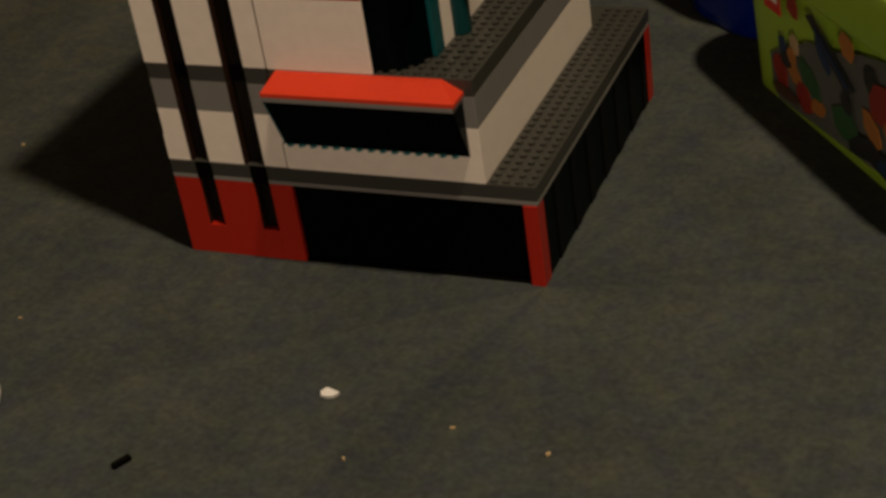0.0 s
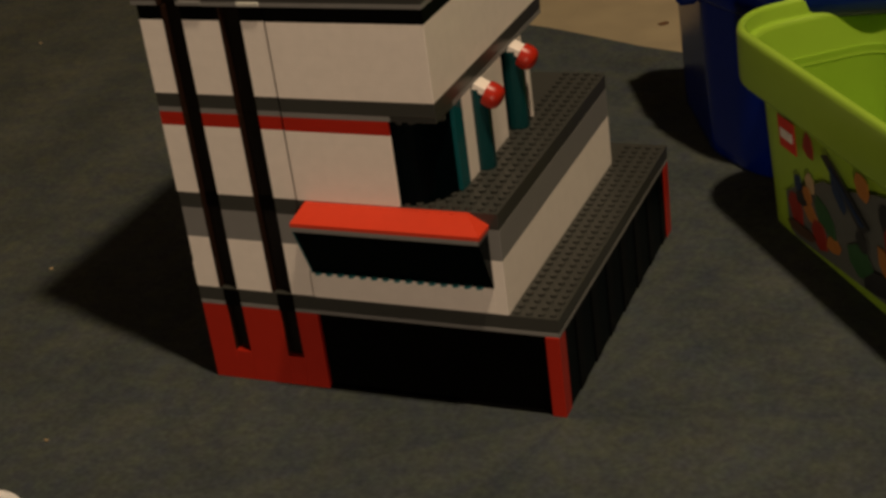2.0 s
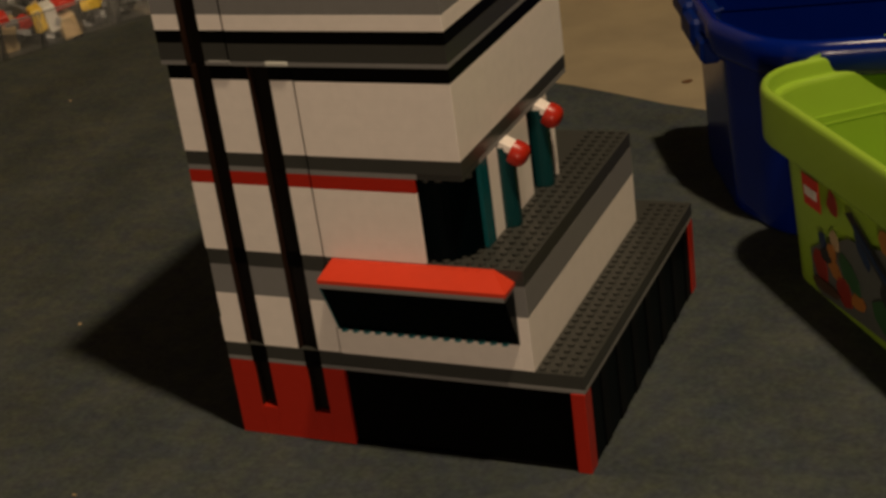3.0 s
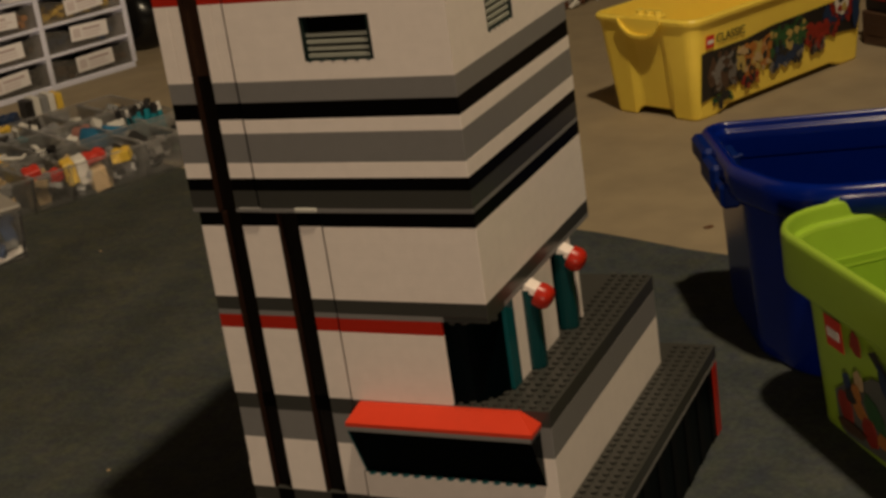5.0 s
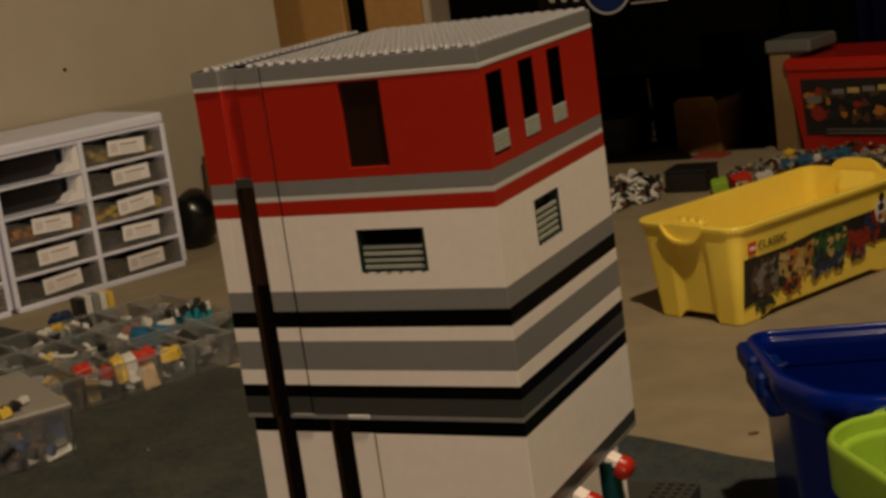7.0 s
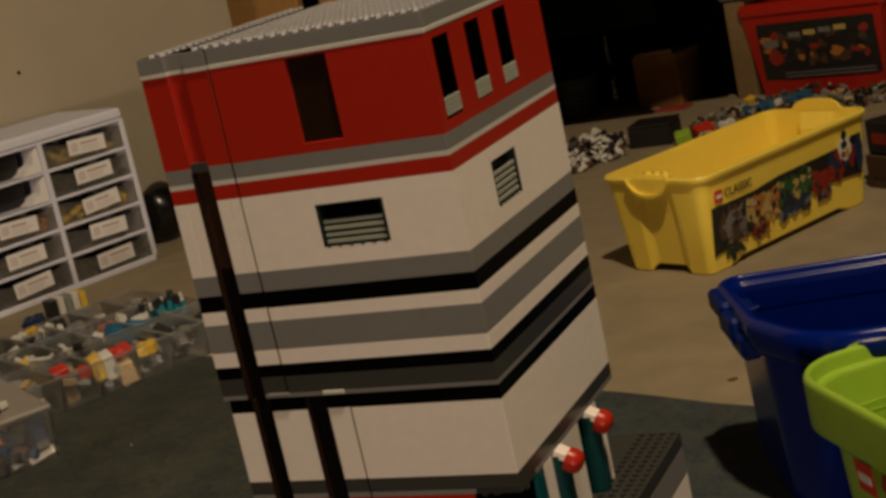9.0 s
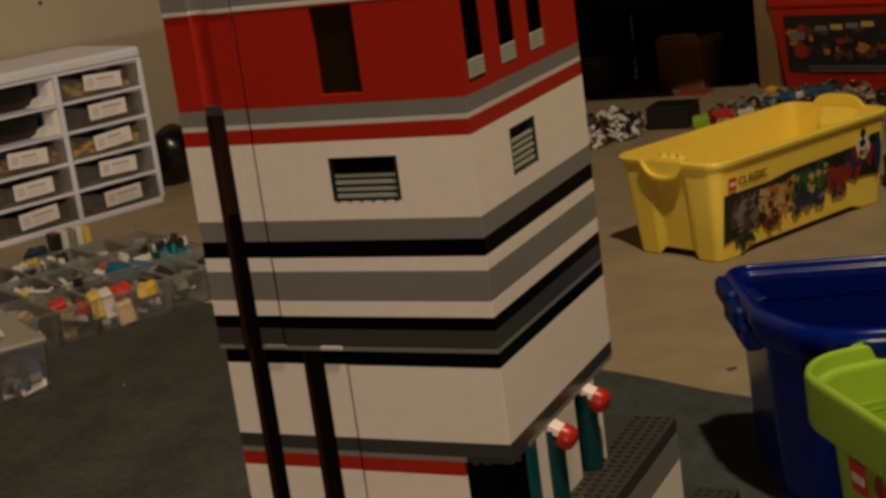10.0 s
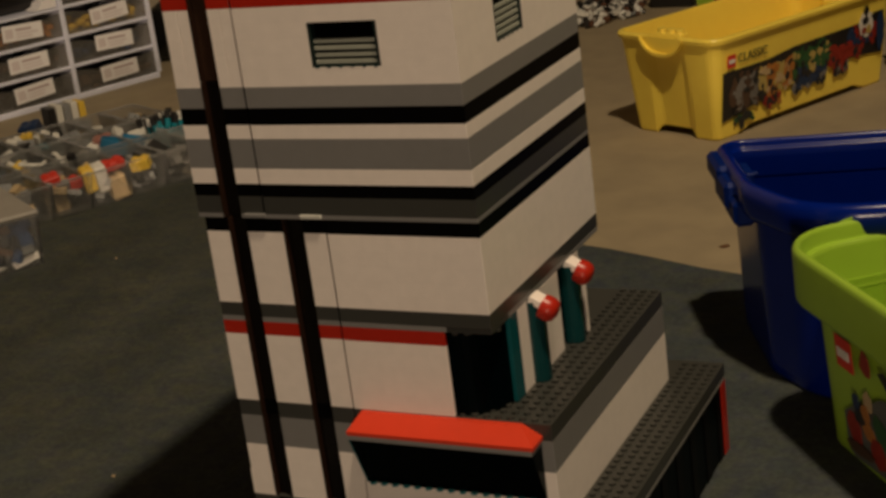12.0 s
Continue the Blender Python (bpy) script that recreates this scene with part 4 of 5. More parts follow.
def bin_of_bricks(m, lx, ly, h, seed, colours, label, fill=60, group="clear bins", near=0.0):
    """A clear open bin full of small bricks; its front is at local x = 0."""
    t = thing("clear_bin", label, "plastic bin", m, group)
    o = [(-lx, 0), (0, 0), (0, ly), (-lx, ly)]
    big = [(-lx - 0.004, -0.004), (0.004, -0.004), (0.004, ly + 0.004), (-lx - 0.004, ly + 0.004)]
    inn = [(-lx - 0.001, -0.001), (0.001, -0.001), (0.001, ly + 0.001), (-lx - 0.001, ly + 0.001)]
    part("shell", loft([ring_at(o, 0.0), ring_at(big, h), ring_at(inn, h), ring_at([(-lx + 0.003, 0.003), (-0.003, 0.003), (-0.003, ly - 0.003), (-lx + 0.003, ly - 0.003)], 0.003)]), FROST, t, "clear plastic shell").visible_shadow = False
    part("rim", loft([ring_at(big, h - 0.001), ring_at(big, h + 0.0015), ring_at(inn, h + 0.0015), ring_at(inn, h - 0.001)], False, False), BIN_RIM, t, "cloudy turned rim").visible_shadow = False
    rnd = random.Random(seed)
    groups = {}
    for k in range(fill):
        mt = rnd.choice(colours)
        bm = groups.setdefault(mt.name, (mt, bmesh.new()))[1]
        s = rnd.uniform(0.006, 0.013) * (1.5 if near else 1.0)
        c = Vector((rnd.uniform(-near if near and k % 3 else -lx + 0.015, -0.012), rnd.uniform(0.015, ly - 0.015), rnd.uniform(0.010, h * 0.85)))
        sub = box(-s, s, -s * 0.6, s * 0.6, -s * 0.4, s * 0.4)
        bmesh.ops.transform(sub, matrix=Matrix.Translation(c) @ Euler((rnd.uniform(-.6, .6), rnd.uniform(-.6, .6), rnd.uniform(0, 6))).to_matrix().to_4x4(), verts=sub.verts)
        me = bpy.data.meshes.new("tmp")
        sub.to_mesh(me)
        sub.free()
        bm.from_mesh(me)
        bpy.data.meshes.remove(me)
    for mt, bm in groups.values():
        part("bricks", bm, mt, t, "heap of small bricks")["kind"] = "stuff"
    return t


ROW = pose(-0.895, 0.985, 0, 0, 0, -27.1)
fronts = [[P_GREEN, C_DARK, P_DARK], [C_DARK, P_GREY], [C_GREY, C_DARK, C_GREY], [C_TAN, C_GREY, C_GREY], [C_GREY, C_GREY, C_TAN], [C_GREY, C_GREY, C_TAN]]
for k in range(6):
    bin_of_bricks(ROW @ Matrix.Translation((0, -0.056 * (k + 1), 0)), 0.085, 0.053, 0.048, 30 + k, fronts[k], "clear plastic bin of small toy bricks on carpet", 18)
backs = [[C_DARK, C_DARK, C_TEAL, C_GREY], [DULL_BLUE, C_GREY, C_WHITE], [C_GREY, C_TAN, C_WHITE], [C_WHITE, C_DARK, C_TAN], [C_GREY, C_YELLOW, C_TAN, C_WHITE], [C_WHITE, C_DARK, C_GREY]]
for k in range(6):
    bin_of_bricks(ROW @ Matrix.Translation((-0.098, -0.056 * (k + 1), 0)), 0.10, 0.053, 0.052, 40 + k, backs[k], "clear plastic bin of small toy bricks on carpet", 18)
    bin_of_bricks(ROW @ Matrix.Translation((-0.21, -0.056 * (k + 1), 0)), 0.10, 0.053, 0.052, 140 + k, backs[(k + 3) % 6] + [C_GREY, C_GREY], "clear plastic bin of small toy bricks on carpet", 14)
BIG = pose(-0.919, 0.578, 0, 0, 0, -33.9)
bin_of_bricks(BIG @ Matrix.Translation((0, -0.30, 0)), 0.20, 0.30, 0.061, 60, [P_BLUE, P_DARK, P_DARK, P_BROWN, P_DARK, P_BROWN], "large clear bin of dark mixed bricks on carpet", 330, near=0.035)
lid = part("bin_lid", box(-0.21, 0.005, -0.305, 0.005, 0.0, 0.006, 0.002), material("cloudy_lid_plastic", (0.43, 0.39, 0.35), 0.4, 0.1, 20, glass=0.35))
lid.matrix_world = BIG @ Matrix.Translation((0, 0, 0.0625))
tagged(lid, "cloudy clear plastic lid on the large bin", "lid")


def big_brick(place, size, mat, label, turn):
    """A larger brick with studs, lying on a bin's heap."""
    bm = box(-size[0] / 2, size[0] / 2, -size[1] / 2, size[1] / 2, 0, size[2], 0.0008)
    for sx in (-0.25, 0.25):
        for sy in (-0.25, 0.25):
            rod(sx * size[0], sy * size[1], size[2] - 0.0005, size[2] + 0.0018, size[0] * 0.15, 8, bm)
    ob = part("toy_brick", bm, mat)
    ob.matrix_world = pose(*place, 12, -8, turn)
    return tagged(ob, label, "toy brick", "large bricks in the bins")


big_brick((-0.966, 0.857, 0.034), (0.026, 0.018, 0.014), C_YELLOW, "yellow toy brick on a clear bin's heap", 20)
big_brick((-0.990, 0.826, 0.044), (0.032, 0.016, 0.010), C_RED, "red toy brick on a clear bin's heap", 55)
big_brick((-1.004, 0.816, 0.018), (0.016, 0.022, 0.036), C_WHITE, "upright white toy brick in a clear bin", 52)
big_brick((-1.011, 0.799, 0.022), (0.016, 0.018, 0.032), C_YELLOW, "yellow toy brick beside a white one", 52)
big_brick((-0.993, 0.833, 0.004), (0.022, 0.024, 0.032), C_TAN, "tan toy brick in a clear bin", 52)
big_brick((-1.041, 0.760, 0.040), (0.022, 0.020, 0.014), C_RED, "red toy brick on a clear bin's heap", 50)
big_brick((-1.025, 0.781, 0.030), (0.024, 0.018, 0.012), C_RED, "red toy brick on a clear bin's heap", 80)
big_brick((-1.045, 0.768, 0.004), (0.026, 0.020, 0.024), C_TAN, "tan toy brick low in a clear bin", 52)
for x, y, z, size, mt, word in ((-0.014, -0.047, 0.004, (0.014, 0.016, 0.022), C_WHITE, "white"), (-0.012, -0.017, 0.004, (0.012, 0.032, 0.009), C_WHITE, "long white"),
                                (-0.016, -0.012, 0.020, (0.016, 0.018, 0.032), P_BLUE, "dark blue"), (-0.016, -0.056, 0.034, (0.018, 0.016, 0.012), C_ORANGE, "orange")):
    place = BIG @ Vector((x, y, z))
    big_brick(place, size, mt, word + " toy brick in the large bin", -33)
for x, y, z, size, mt, word in ((-0.976, 0.561, 0.0695, (0.008, 0.026, 0.008), C_WHITE, "white"), (-0.973, 0.543, 0.0695, (0.020, 0.024, 0.008), C_DARK, "black"), (-0.963, 0.522, 0.0695, (0.016, 0.014, 0.010), C_YELLOW, "yellow")):
    big_brick((x, y, z), size, mt, word + " toy brick on the large bin's lid", -33)
for x, y, size, mt, word, turn in ((-1.097, 0.949, (0.026, 0.020, 0.014), flat("salmon_plastic", (0.36, 0.15, 0.12)), "salmon pink", 30), (-1.070, 0.847, (0.010, 0.010, 0.020), C_DARK, "small black", 10), (-1.253, 0.940, (0.022, 0.014, 0.012), C_WHITE, "white", 60),
                                   (-1.251, 0.966, (0.020, 0.016, 0.012), C_YELLOW, "yellow", 15), (-1.229, 0.974, (0.024, 0.014, 0.012), C_WHITE, "white", 75), (-1.217, 0.994, (0.018, 0.016, 0.014), C_DARK, "black", 40), (-1.265, 0.997, (0.030, 0.026, 0.022), P_BLUE, "dark blue", 20)):
    big_brick((x, y, 0.038), size, mt, word + " toy brick on a clear bin's heap", turn)
rnd = random.Random(12)
sticks = thing("stick_bunch", "bunch of teal sticks with black and white tips in a bin", "toy parts", pose(-1.037, 1.016, 0.006, 0, 0, -27))
TEAL_STICK = flat("teal_stick_plastic", (0.012, 0.20, 0.26), 0.25)
for k in range(24):
    tilt = Matrix.Translation((rnd.uniform(-0.016, 0.016), rnd.uniform(-0.024, 0.024), 0)) @ Euler((rnd.uniform(-.22, .22), rnd.uniform(-.22, .22), 0)).to_matrix().to_4x4()
    high = rnd.uniform(0.044, 0.056)
    bm = rod(0, 0, 0, high, 0.0045, 8)
    bmesh.ops.transform(bm, matrix=tilt, verts=bm.verts)
    stick = part("stick", bm, TEAL_STICK, sticks)
    if k % 4 != 3:
        bm = rod(0, 0, high, high + rnd.uniform(0.008, 0.014), 0.0048, 8)
        bmesh.ops.transform(bm, matrix=tilt, verts=bm.verts)
        part("tip", bm, C_WHITE if k % 4 == 1 else C_DARK, stick, "white tip" if k % 4 == 1 else "black tip")
CLEAR_BLUE = material("clear_blue_plastic", (0.05, 0.30, 0.55), 0.15, 0.1, 20, glass=0.45)
for x, y, turn, size in ((-1.068, 0.924, 40, 1.1), (-1.054, 0.954, 75, 1.0)):
    scoop = thing("blue_scoop", "translucent blue curved plastic piece in a bin", "toy part", pose(x, y, 0.022, 0, 20, turn) @ Matrix.Scale(size, 4), "blue pieces in the bins")
    part("shell", loft([[(0.020 * math.cos(a) * f, 0.015 * math.sin(a) * f, z) for a in np.linspace(0, 2 * math.pi, 17)[:-1]] for f, z in ((0.5, 0.0), (0.85, 0.006), (1.0, 0.018), (1.0, 0.030), (0.93, 0.030), (0.8, 0.01))]), CLEAR_BLUE, scoop, smooth=True)
clip = thing("white_clip", "small white angled plastic clip on the bins", "toy part", pose(-1.118, 0.790, 0.056, 0, 10, 30))
for a, b in (((0, 0), (0.03, 0.004)), ((0, 0), (0.006, 0.018)), ((0.03, 0.004), (0.032, 0.022))):
    d = Vector((b[0] - a[0], b[1] - a[1], 0))
    bm = box(0, d.length, -0.002, 0.002, 0, 0.004, 0.0005)
    bmesh.ops.transform(bm, matrix=Matrix.Translation((a[0], a[1], 0)) @ Matrix.Rotation(math.atan2(d.y, d.x), 4, "Z"), verts=bm.verts)
    part("arm", bm, C_WHITE, clip)
block_stack = thing("brick_model", "small grey, black and yellow brick model behind the bins", "toy model", pose(-1.315, 1.135, 0.0, 0, 0, -27) @ Matrix.Scale(0.8, 4))
part("base", box(-0.03, 0.03, -0.04, 0.04, 0, 0.03, 0.001), C_GREY, block_stack)
for k, mt in enumerate((C_DARK, C_WHITE, C_GREY, C_WHITE, C_YELLOW)):
    part("slab", box(-0.02, 0.02, -0.04 + 0.016 * k, -0.026 + 0.016 * k, 0.03, 0.066 + 0.003 * (k % 2), 0.001), mt, block_stack)

# ---- far side of the room ----
red_tub = thing("storage_tub", "red plastic tub with a printed picture label", "storage tub", pose(-0.431, 2.388, -0.004, 0, 0, -18.7) @ Matrix.Scale(0.76, 4))
part("body", loft([[(0.0, 0, 0), (0.36, 0, 0), (0.36, 0.24, 0), (0.0, 0.24, 0)], [(-0.025, -0.02, 0.22), (0.385, -0.02, 0.22), (0.385, 0.26, 0.22), (-0.025, 0.26, 0.22)]]), REDTUB, red_tub)
part("rim", box(-0.035, 0.395, -0.029, 0.270, 0.214, 0.255, 0.012), REDTUB, red_tub)
at = Matrix.Rotation(math.atan2(0.02, 0.22), 4, "X") @ Matrix.Translation((0, -0.002, 0)) @ Matrix.Rotation(math.pi / 2, 4, "X")
decal("label_sheet", quad(0.015, 0.045, 0.36, 0.200), C_DARK, red_tub, at, "dark printed picture")
up = at @ Matrix.Translation((0, 0, 0.001))
rnd = random.Random(31)
for k in range(60):
    mt = rnd.choice((P_BROWN, P_RED, P_RED, P_DARK, P_DARK, P_DARK, P_ORANGE, P_BROWN))
    decal("label_shape", blob(rnd.uniform(0.03, 0.34), rnd.uniform(0.08, 0.18), rnd.uniform(0.006, 0.018), rnd.uniform(0.005, 0.014), 500 + k, 9, 0.35), mt, red_tub, up @ Matrix.Translation((0, 0, 0.0002 * (k % 9))))
decal("label_shape", blob(0.06, 0.105, 0.022, 0.022, 9, 18, 0.06), P_RED, red_tub, up @ Matrix.Translation((0, 0, 0.002)))
decal("label_shape", quad(0.032, 0.135, 0.075, 0.155), P_GREY, red_tub, up @ Matrix.Translation((0, 0, 0.002)))
for k in range(4):
    decal("label_shape", quad(0.11 + 0.045 * k, 0.158 + 0.003 * k, 0.145 + 0.045 * k, 0.172 + 0.003 * k), P_YELLOW if k % 2 else P_GREY, red_tub, up @ Matrix.Translation((0, 0, 0.002)))
for k in range(2):
    decal("label_line", quad(0.08, 0.049 + 0.010 * k, 0.345, 0.052 + 0.010 * k), P_GREY, red_tub, up @ Matrix.Translation((0, 0, 0.003)))
decal("label_strip", quad(0.07, 0.046, 0.35, 0.068), P_DARK, red_tub, up @ Matrix.Translation((0, 0, 0.0022)))

post = thing("cardboard_box", "tall narrow cardboard box with a grey lid", "box", pose(-0.492, 2.400, -0.004, 0, 0, -14) @ Matrix.Scale(0.76, 4))
part("carton", box(0, 0.060, 0, 0.15, 0, 0.268, 0.003), CARD, post)
part("lid", box(-0.008, 0.128, -0.01, 0.16, 0.27, 0.306, 0.006), GREYBOX, post, "pale grey lid")

DIM_CARD = material("dark_brown_cardboard", (0.21, 0.105, 0.034), 0.9, 0.2, 15, spec=0.1)
brown = thing("cardboard_box", "dark brown cardboard box in a dark corner", "box", pose(-0.723, 2.445, -0.004, 0, 0, -14) @ Matrix.Scale(0.75, 4))
part("carton", box(0, 0.145, 0, 0.15, 0, 0.150, 0.003), DIM_CARD, brown)
part("flap", prism([(0.006, 0.149), (0.139, 0.149), (0.131, 0.164), (0.020, 0.160)], 0.002, 0.005, "y"), DIM_CARD, brown, "raised cardboard flap")
part("red_card", box(0.06, 0.155, -0.09, -0.02, 0.0, 0.006, 0.001), flat("red_card_print", (0.35, 0.05, 0.04)), None)
bpy.data.objects["red_card"].matrix_world = pose(-0.700, 2.44, -0.004, 0, 0, -12) @ Matrix.Scale(0.75, 4)
tagged(bpy.data.objects["red_card"], "faded red card sheet on the floor", "card")

cabinet = thing("black_cabinet", "tall black cabinet, the niche's darkness put into its colour", "cabinet", pose(0, 0, -0.004))
# panel, side and roof edges placed to block the lamps from the niche
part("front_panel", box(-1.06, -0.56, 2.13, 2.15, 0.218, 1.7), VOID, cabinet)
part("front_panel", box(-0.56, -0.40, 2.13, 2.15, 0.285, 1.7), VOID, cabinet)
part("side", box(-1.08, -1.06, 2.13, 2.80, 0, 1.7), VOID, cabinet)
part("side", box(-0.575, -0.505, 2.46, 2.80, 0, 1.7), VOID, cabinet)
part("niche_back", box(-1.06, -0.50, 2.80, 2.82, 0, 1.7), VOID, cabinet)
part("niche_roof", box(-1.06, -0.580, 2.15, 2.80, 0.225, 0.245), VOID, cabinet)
emblem = new("emblem")
emblem.parent = cabinet
emblem.matrix_local = pose(-0.732, 2.13, 0.389, 90, 0, 0)
CREAM = flat("cream_print", (0.42, 0.40, 0.36))
part("plate", box(-0.150, 0.140, -0.030, 0.020, 0.0, 0.002, 0.0006), material("umber_badge_plate", (0.004, 0.003, 0.002), 0.6, 0.2, spec=0.1), emblem, "dark brown badge plate")
part("disc", rod(0, 0, 0.002, 0.005, 0.043, 40), material("blue_badge", (0.004, 0.018, 0.10), 0.3, 0.2), emblem, "round blue badge")
part("ring", loft([[(r * math.cos(a), r * math.sin(a), z) for r, z in ((0.0425, 0.005), (0.0425, 0.0065), (0.0465, 0.0065), (0.0465, 0.002))] for a in np.linspace(0, 2 * math.pi, 49)], False, False), CREAM, emblem, "pale ring round the badge")
for k, (x, y, rx, ry, mt) in enumerate(((-0.031, 0.002, 0.008, 0.010, CREAM), (-0.010, 0.013, 0.007, 0.006, CREAM), (0.024, 0.004, 0.017, 0.008, CREAM), (0.000, 0.001, 0.016, 0.010, P_DARK), (0.002, 0.000, 0.005, 0.006, CREAM))):
    part("badge_patch", prism(blob(x, y, rx, ry, 60 + k, 12, 0.2), 0.005, 0.0056 + 0.0002 * k), mt, emblem)
for sx, xs in ((-1, (0.070, 0.096, 0.121)), (1, (0.068, 0.092, 0.120))):
    for x in xs:
        y = -0.06 * sx * x + (0.002 if sx > 0 else -0.002)
        part("chevron", prism([(sx * (x - 0.008), y + 0.017), (sx * (x + 0.002), y + 0.017), (sx * (x + 0.006), y), (sx * (x + 0.001), y - 0.017), (sx * (x - 0.009), y - 0.017), (sx * (x - 0.004), y)], 0.002, 0.004), CREAM, emblem, "pale chevron")
part("trim_line", box(0.045, 0.120, -0.031, -0.0285, 0.002, 0.003), CREAM, emblem, "thin pale line")
# added backdrop, black in place of the unlit space behind
drape = thing("black_backdrop", "plain black backdrop added for the darkness behind the tubs", "drape")
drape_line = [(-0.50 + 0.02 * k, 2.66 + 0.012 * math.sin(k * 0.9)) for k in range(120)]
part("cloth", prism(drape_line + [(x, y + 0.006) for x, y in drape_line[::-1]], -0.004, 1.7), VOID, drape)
navy = thing("navy_cloth", "dark navy cloth hanging before the black backdrop", "cloth")
folds = [(-0.350 + 0.012 * k, 2.625 + 0.008 * math.sin(k * 1.3)) for k in range(26)]
part("cloth", prism(folds + [(x, y + 0.004) for x, y in folds[::-1]], 0.170, 0.315), material("navy_weave", (0.0010, 0.0016, 0.012), 0.9, 0.2, 50, spec=0.03), navy)
bottle = thing("glass_bottle", "dark brown glass bottle standing in shade", "bottle", pose(-0.812, 2.564, -0.004))
prof = [(0.0, 0.020), (0.004, 0.024), (0.055, 0.024), (0.070, 0.017), (0.082, 0.009), (0.100, 0.0065), (0.150, 0.0055), (0.156, 0.0065)]
part("glass", loft([ring_at(disc(r, 16), z) for z, r in prof]), material("brown_glass", (0.03, 0.012, 0.005), 0.04, 0.1, coat=1.0, spec=1.0), bottle, smooth=True)
pot = thing("grey_bucket", "squat grey plastic bucket on the floor", "bucket", pose(-0.868, 2.46, -0.004))
part("pail", loft([ring_at(disc(r, 40), z) for z, r in ((0.0, 0.045), (0.004, 0.047), (0.038, 0.050), (0.041, 0.055), (0.044, 0.0565), (0.050, 0.0560), (0.054, 0.0535), (0.080, 0.0555), (0.083, 0.059), (0.090, 0.059), (0.092, 0.056), (0.090, 0.053), (0.030, 0.046))]), material("dark_grey_plastic", (0.026, 0.027, 0.022), 0.6, 0.15), pot, smooth=True)
door = thing("wooden_door", "brown wooden door leaf beyond the wall's end", "door", pose(0, 0, -0.004))
part("leaf", box(-1.66, -1.452, 2.35, 2.38, 0, 1.9, 0.004), WOOD, door)
part("leaf", box(-1.402, -1.252, 2.36, 2.39, 0, 1.9, 0.004), WOOD, door)
# black boxes fill the gaps by the leaves, shade given as colour
part("dark_gap", box(-1.452, -1.402, 2.39, 2.40, 0, 1.9), VOID, door)
part("frame", box(-1.252, -1.165, 2.35, 2.40, 0, 2.0, 0.004), WALL, door)
part("gap_shade", box(-1.165, -1.085, 2.45, 2.47, 0, 1.8), VOID, door)
board = part("wooden_board", box(-0.012, 0.012, -0.006, 0.006, 0, 0.165, 0.002), material("dark_stained_wood", (0.10, 0.05, 0.02), 0.6, 0.2, 20))
board.matrix_world = pose(-1.533, 1.842, -0.004, 2, 2, 67) @ Matrix.Diagonal((2.1, 1, 0.98, 1))
tagged(board, "thin brown wooden board leaning by the wall", "board")
for k, (dz, mt) in enumerate(((0.0, P_BROWN), (0.052, C_DARK))):
    g = thing("game_box", "dark printed cardboard box lying flat on concrete", "box", pose(-0.094 + 0.006 * k, 1.498, -0.004 + dz, 0, 0, -40 - 4 * k))
    part("carton", box(0, 0.26, 0, 0.19, 0, 0.05, 0.002), mt, g)
    for q in range(4):
        part("printed_patch", box(0.015 + 0.06 * q, 0.047 + 0.06 * q, -0.001, 0.0, 0.016 + 0.003 * (q % 2), 0.032), [P_BROWN, P_GREY, P_RED, P_DARK][(q + 2 * k) % 4], g)


def heap(name, spots, size, colours, seed, label, z=-0.004):
    """A loose heap of small bricks."""
    t = thing(name, label, "toy bricks", None)
    rnd = random.Random(seed)
    groups = {}
    for x, y, spread, count, height in spots:
        for k in range(count):
            mt = rnd.choice(colours)
            bm = groups.setdefault(mt.name, (mt, bmesh.new()))[1]
            a, d = rnd.uniform(0, 6.28), spread * math.sqrt(rnd.random())
            s = rnd.uniform(0.5, 1.3) * size
            c = Vector((x + d * math.cos(a), y + d * math.sin(a), z + s * 0.5 + rnd.random() * height * (1 - d / spread * 0.7)))
            o = len(bm.verts)
            sub = box(-s, s, -s * rnd.uniform(0.25, 0.6), s * 0.4, -s * 0.3, s * 0.3)
            mat4 = Matrix.Translation(c) @ Euler((rnd.uniform(-.7, .7), rnd.uniform(-.7, .7), rnd.uniform(0, 6))).to_matrix().to_4x4()
            for f in sub.faces:
                bm.faces.new([bm.verts.new(mat4 @ v.co) for v in f.verts])
            sub.free()
    for mt, bm in groups.values():
        part("bricks", bm, mt, t)["kind"] = "stuff"
    return t


heap("brick_heap", [(-0.69, 1.875, 0.035, 40, 0.02), (-0.68, 1.96, 0.065, 120, 0.045), (-0.71, 2.06, 0.06, 60, 0.03)], 0.0105, [C_WHITE, C_BROWN, C_DARK, C_DARK, C_WHITE, C_WHITE], 7, "heap of white and dark brown brick parts on concrete")
heap("brick_heap", [(-0.48, 2.03, 0.05, 40, 0.025), (-0.46, 2.16, 0.07, 70, 0.025), (-0.38, 2.25, 0.08, 80, 0.025), (-0.31, 2.30, 0.06, 50, 0.025), (-0.18, 2.2, 0.08, 60, 0.025)], 0.008, [C_DARK, C_BROWN, C_GREY, C_DARK, C_DARK, C_TAN, C_BROWN, C_GREY, C_BROWN], 8, "loose heap of mixed coloured bricks on concrete")
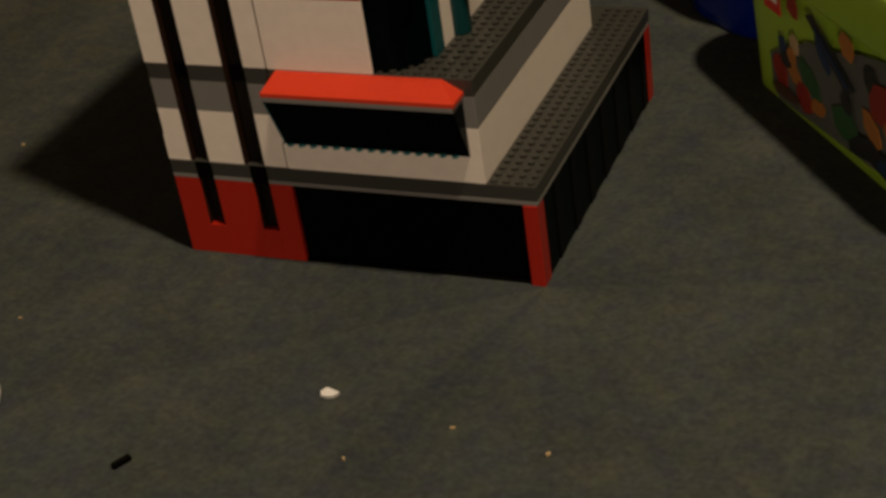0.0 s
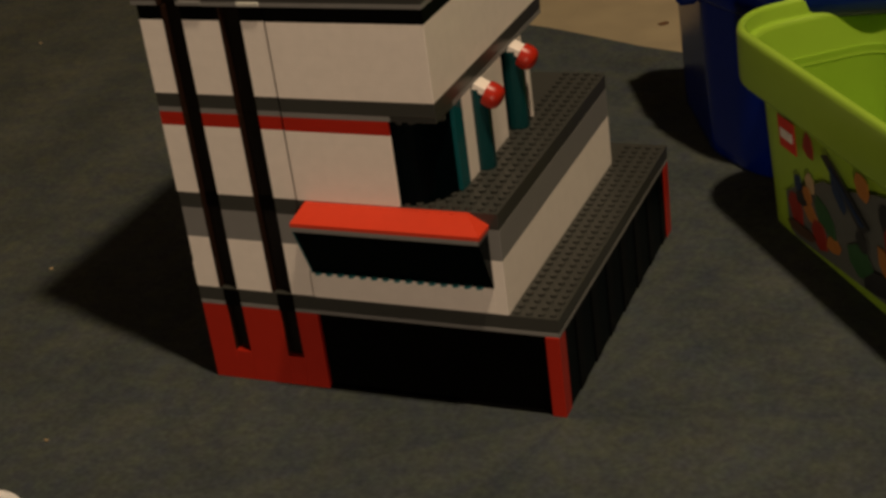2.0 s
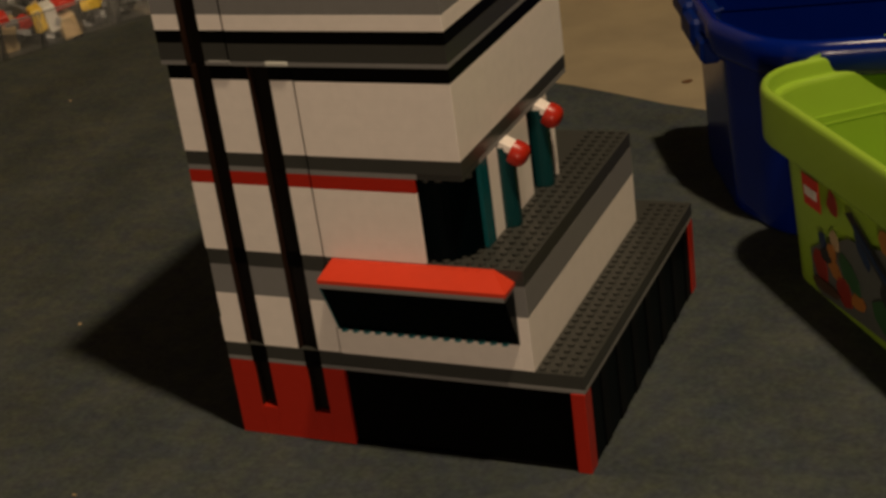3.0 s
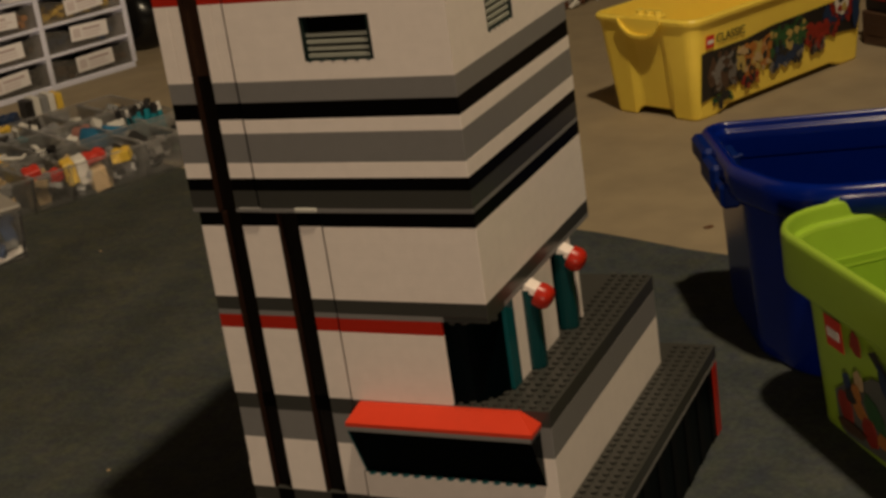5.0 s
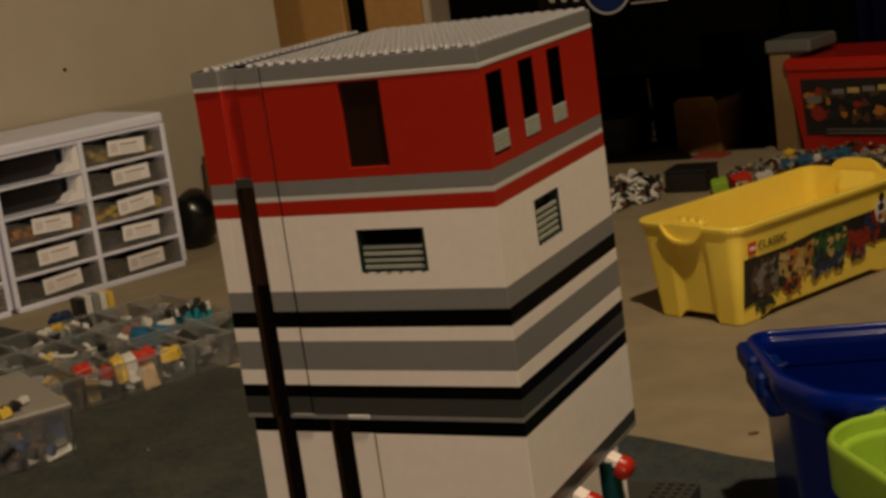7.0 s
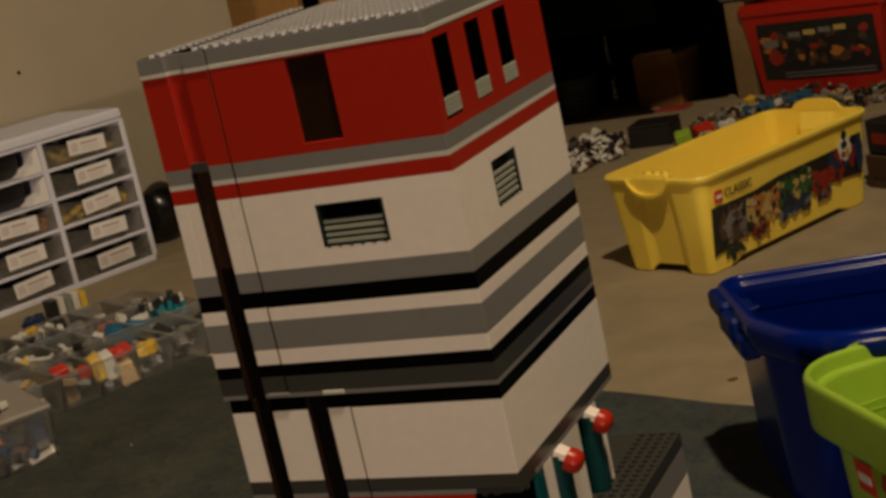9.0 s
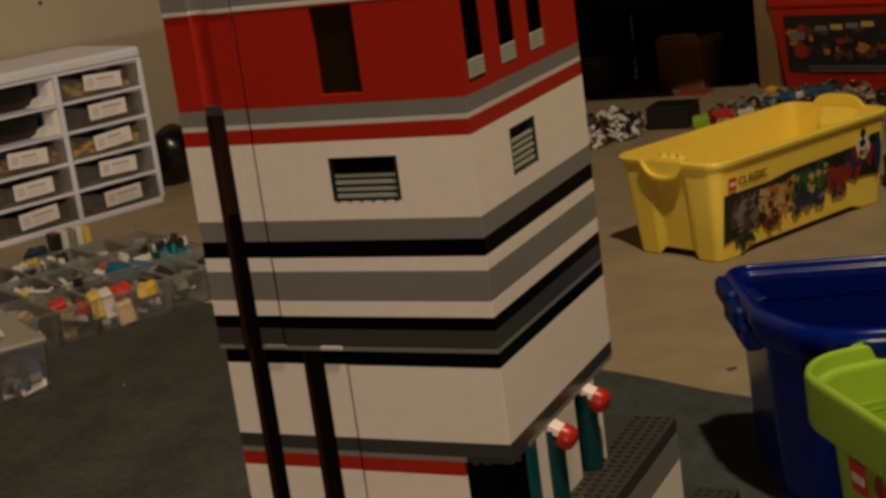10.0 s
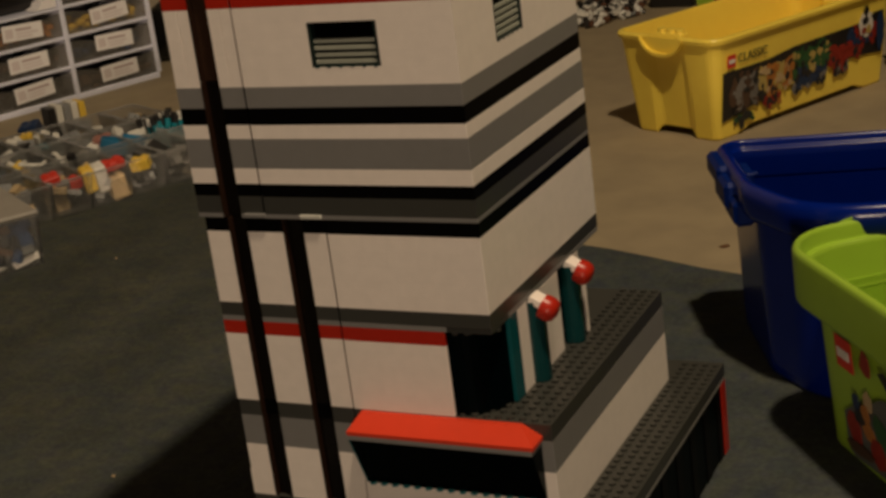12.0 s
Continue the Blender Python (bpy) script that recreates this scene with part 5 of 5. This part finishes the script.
for (x, y), size, mt, word, turn in (((-0.499, 1.976), (0.030, 0.026, 0.020), LIME, "lime green", 15), ((-0.474, 2.026), (0.036, 0.024, 0.018), C_RED, "red", 40), ((-0.438, 2.064), (0.032, 0.014, 0.012), C_WHITE, "white", 30),
                                     ((-0.405, 2.186), (0.070, 0.022, 0.010), DULL_BLUE, "dull blue", 20), ((-0.435, 2.264), (0.022, 0.018, 0.016), C_YELLOW, "yellow", 60), ((-0.336, 2.235), (0.060, 0.024, 0.014), DULL_BLUE, "dull blue", -8),
                                     ((-0.362, 2.197), (0.014, 0.014, 0.016), C_WHITE, "white", 0), ((-0.453, 2.182), (0.030, 0.020, 0.012), C_TAN, "tan", 75), ((-0.704, 2.001), (0.030, 0.012, 0.014), C_WHITE, "white", 10)):
    big_brick((x, y, 0.004), size, mt, word + " toy brick among loose parts on concrete", turn)
bb = thing("black_case", "small dark grey plastic case on concrete", "case", pose(-0.617, 2.005, -0.004, 0, 0, -1))
part("case", box(0, 0.084, 0, 0.08, 0, 0.038, 0.003), C_DARK, bb)
part("lid", box(-0.001, 0.085, -0.001, 0.081, 0.038, 0.043, 0.002), C_DARK, bb, "flat lid with a turned edge")
bag = thing("black_bag", "black plastic bag against the wall", "bag", pose(-1.50, 1.70, -0.004))
sack = ball((0, 0, 0.056), 0.064, 0.82, 0.82, 0.98, u=24, v=16)
for v in sack.verts:
    v.co *= 0.97 + 0.035 * math.sin(70 * v.co.x + 60 * v.co.z) + 0.025 * math.sin(90 * v.co.y - 60 * v.co.z)
    v.co.z = max(0.0, v.co.z)
part("sack", sack, material("black_bag_film", (0.004, 0.004, 0.004), 0.25, 0.2), bag, smooth=True)

# ---- scraps on the carpet ----
scrap = part("paper_scrap", prism(blob(0, 0, 0.0048, 0.004, 2, 7, 0.3), 0.0, 0.002), PAPER)
scrap.matrix_world = pose(-0.091, -0.1305, 0.0005, 6, 4, 20)
tagged(scrap, "torn white paper scrap on carpet", "scrap")
chip = part("black_chip", box(-0.006, 0.006, -0.002, 0.002, 0, 0.003, 0.0006), BLACK)
chip.matrix_world = pose(-0.183, -0.213, 0.0004, 0, 0, 62)
tagged(chip, "small black plastic piece on carpet", "brick piece")
ring = part("white_ring", loft([[((0.021 + 0.004 * math.cos(b)) * math.cos(a), (0.021 + 0.004 * math.cos(b)) * math.sin(a), 0.005 + 0.005 * math.sin(b)) for b in np.linspace(0, 2 * math.pi, 9)[:-1]] for a in np.linspace(0, 2 * math.pi, 33)], False, False), PAPER, None, smooth=True)
ring.matrix_world = pose(-0.3160, -0.192, 0.0) @ Matrix.Scale(1.2, 4)
tagged(ring, "small white plastic ring on carpet", "ring")
for k, (x, y) in enumerate(((-0.332, -0.098), (-0.478, 0.118), (0.051, -0.154), (-0.058, -0.182), (-0.833, 0.605), (-0.008, -0.144))):
    lint = part("lint_speck", prism(blob(0, 0, 0.0016, 0.001, 90 + k, 6, 0.4), 0, 0.0012), C_TAN)
    lint.matrix_world = pose(x, y, 0.0002, 0, 0, 40 * k)
    tagged(lint, "tiny pale lint speck on dark carpet", "lint", "lint on the carpet")
dirt = part("dirt_clump", prism(blob(0, 0, 0.005, 0.003, 17, 11, 0.4), 0, 0.0015), C_BROWN)
dirt.matrix_world = pose(-0.127, 0.716, -0.004, 0, 0, 30)
tagged(dirt, "small dark dirt clump on concrete", "dirt")
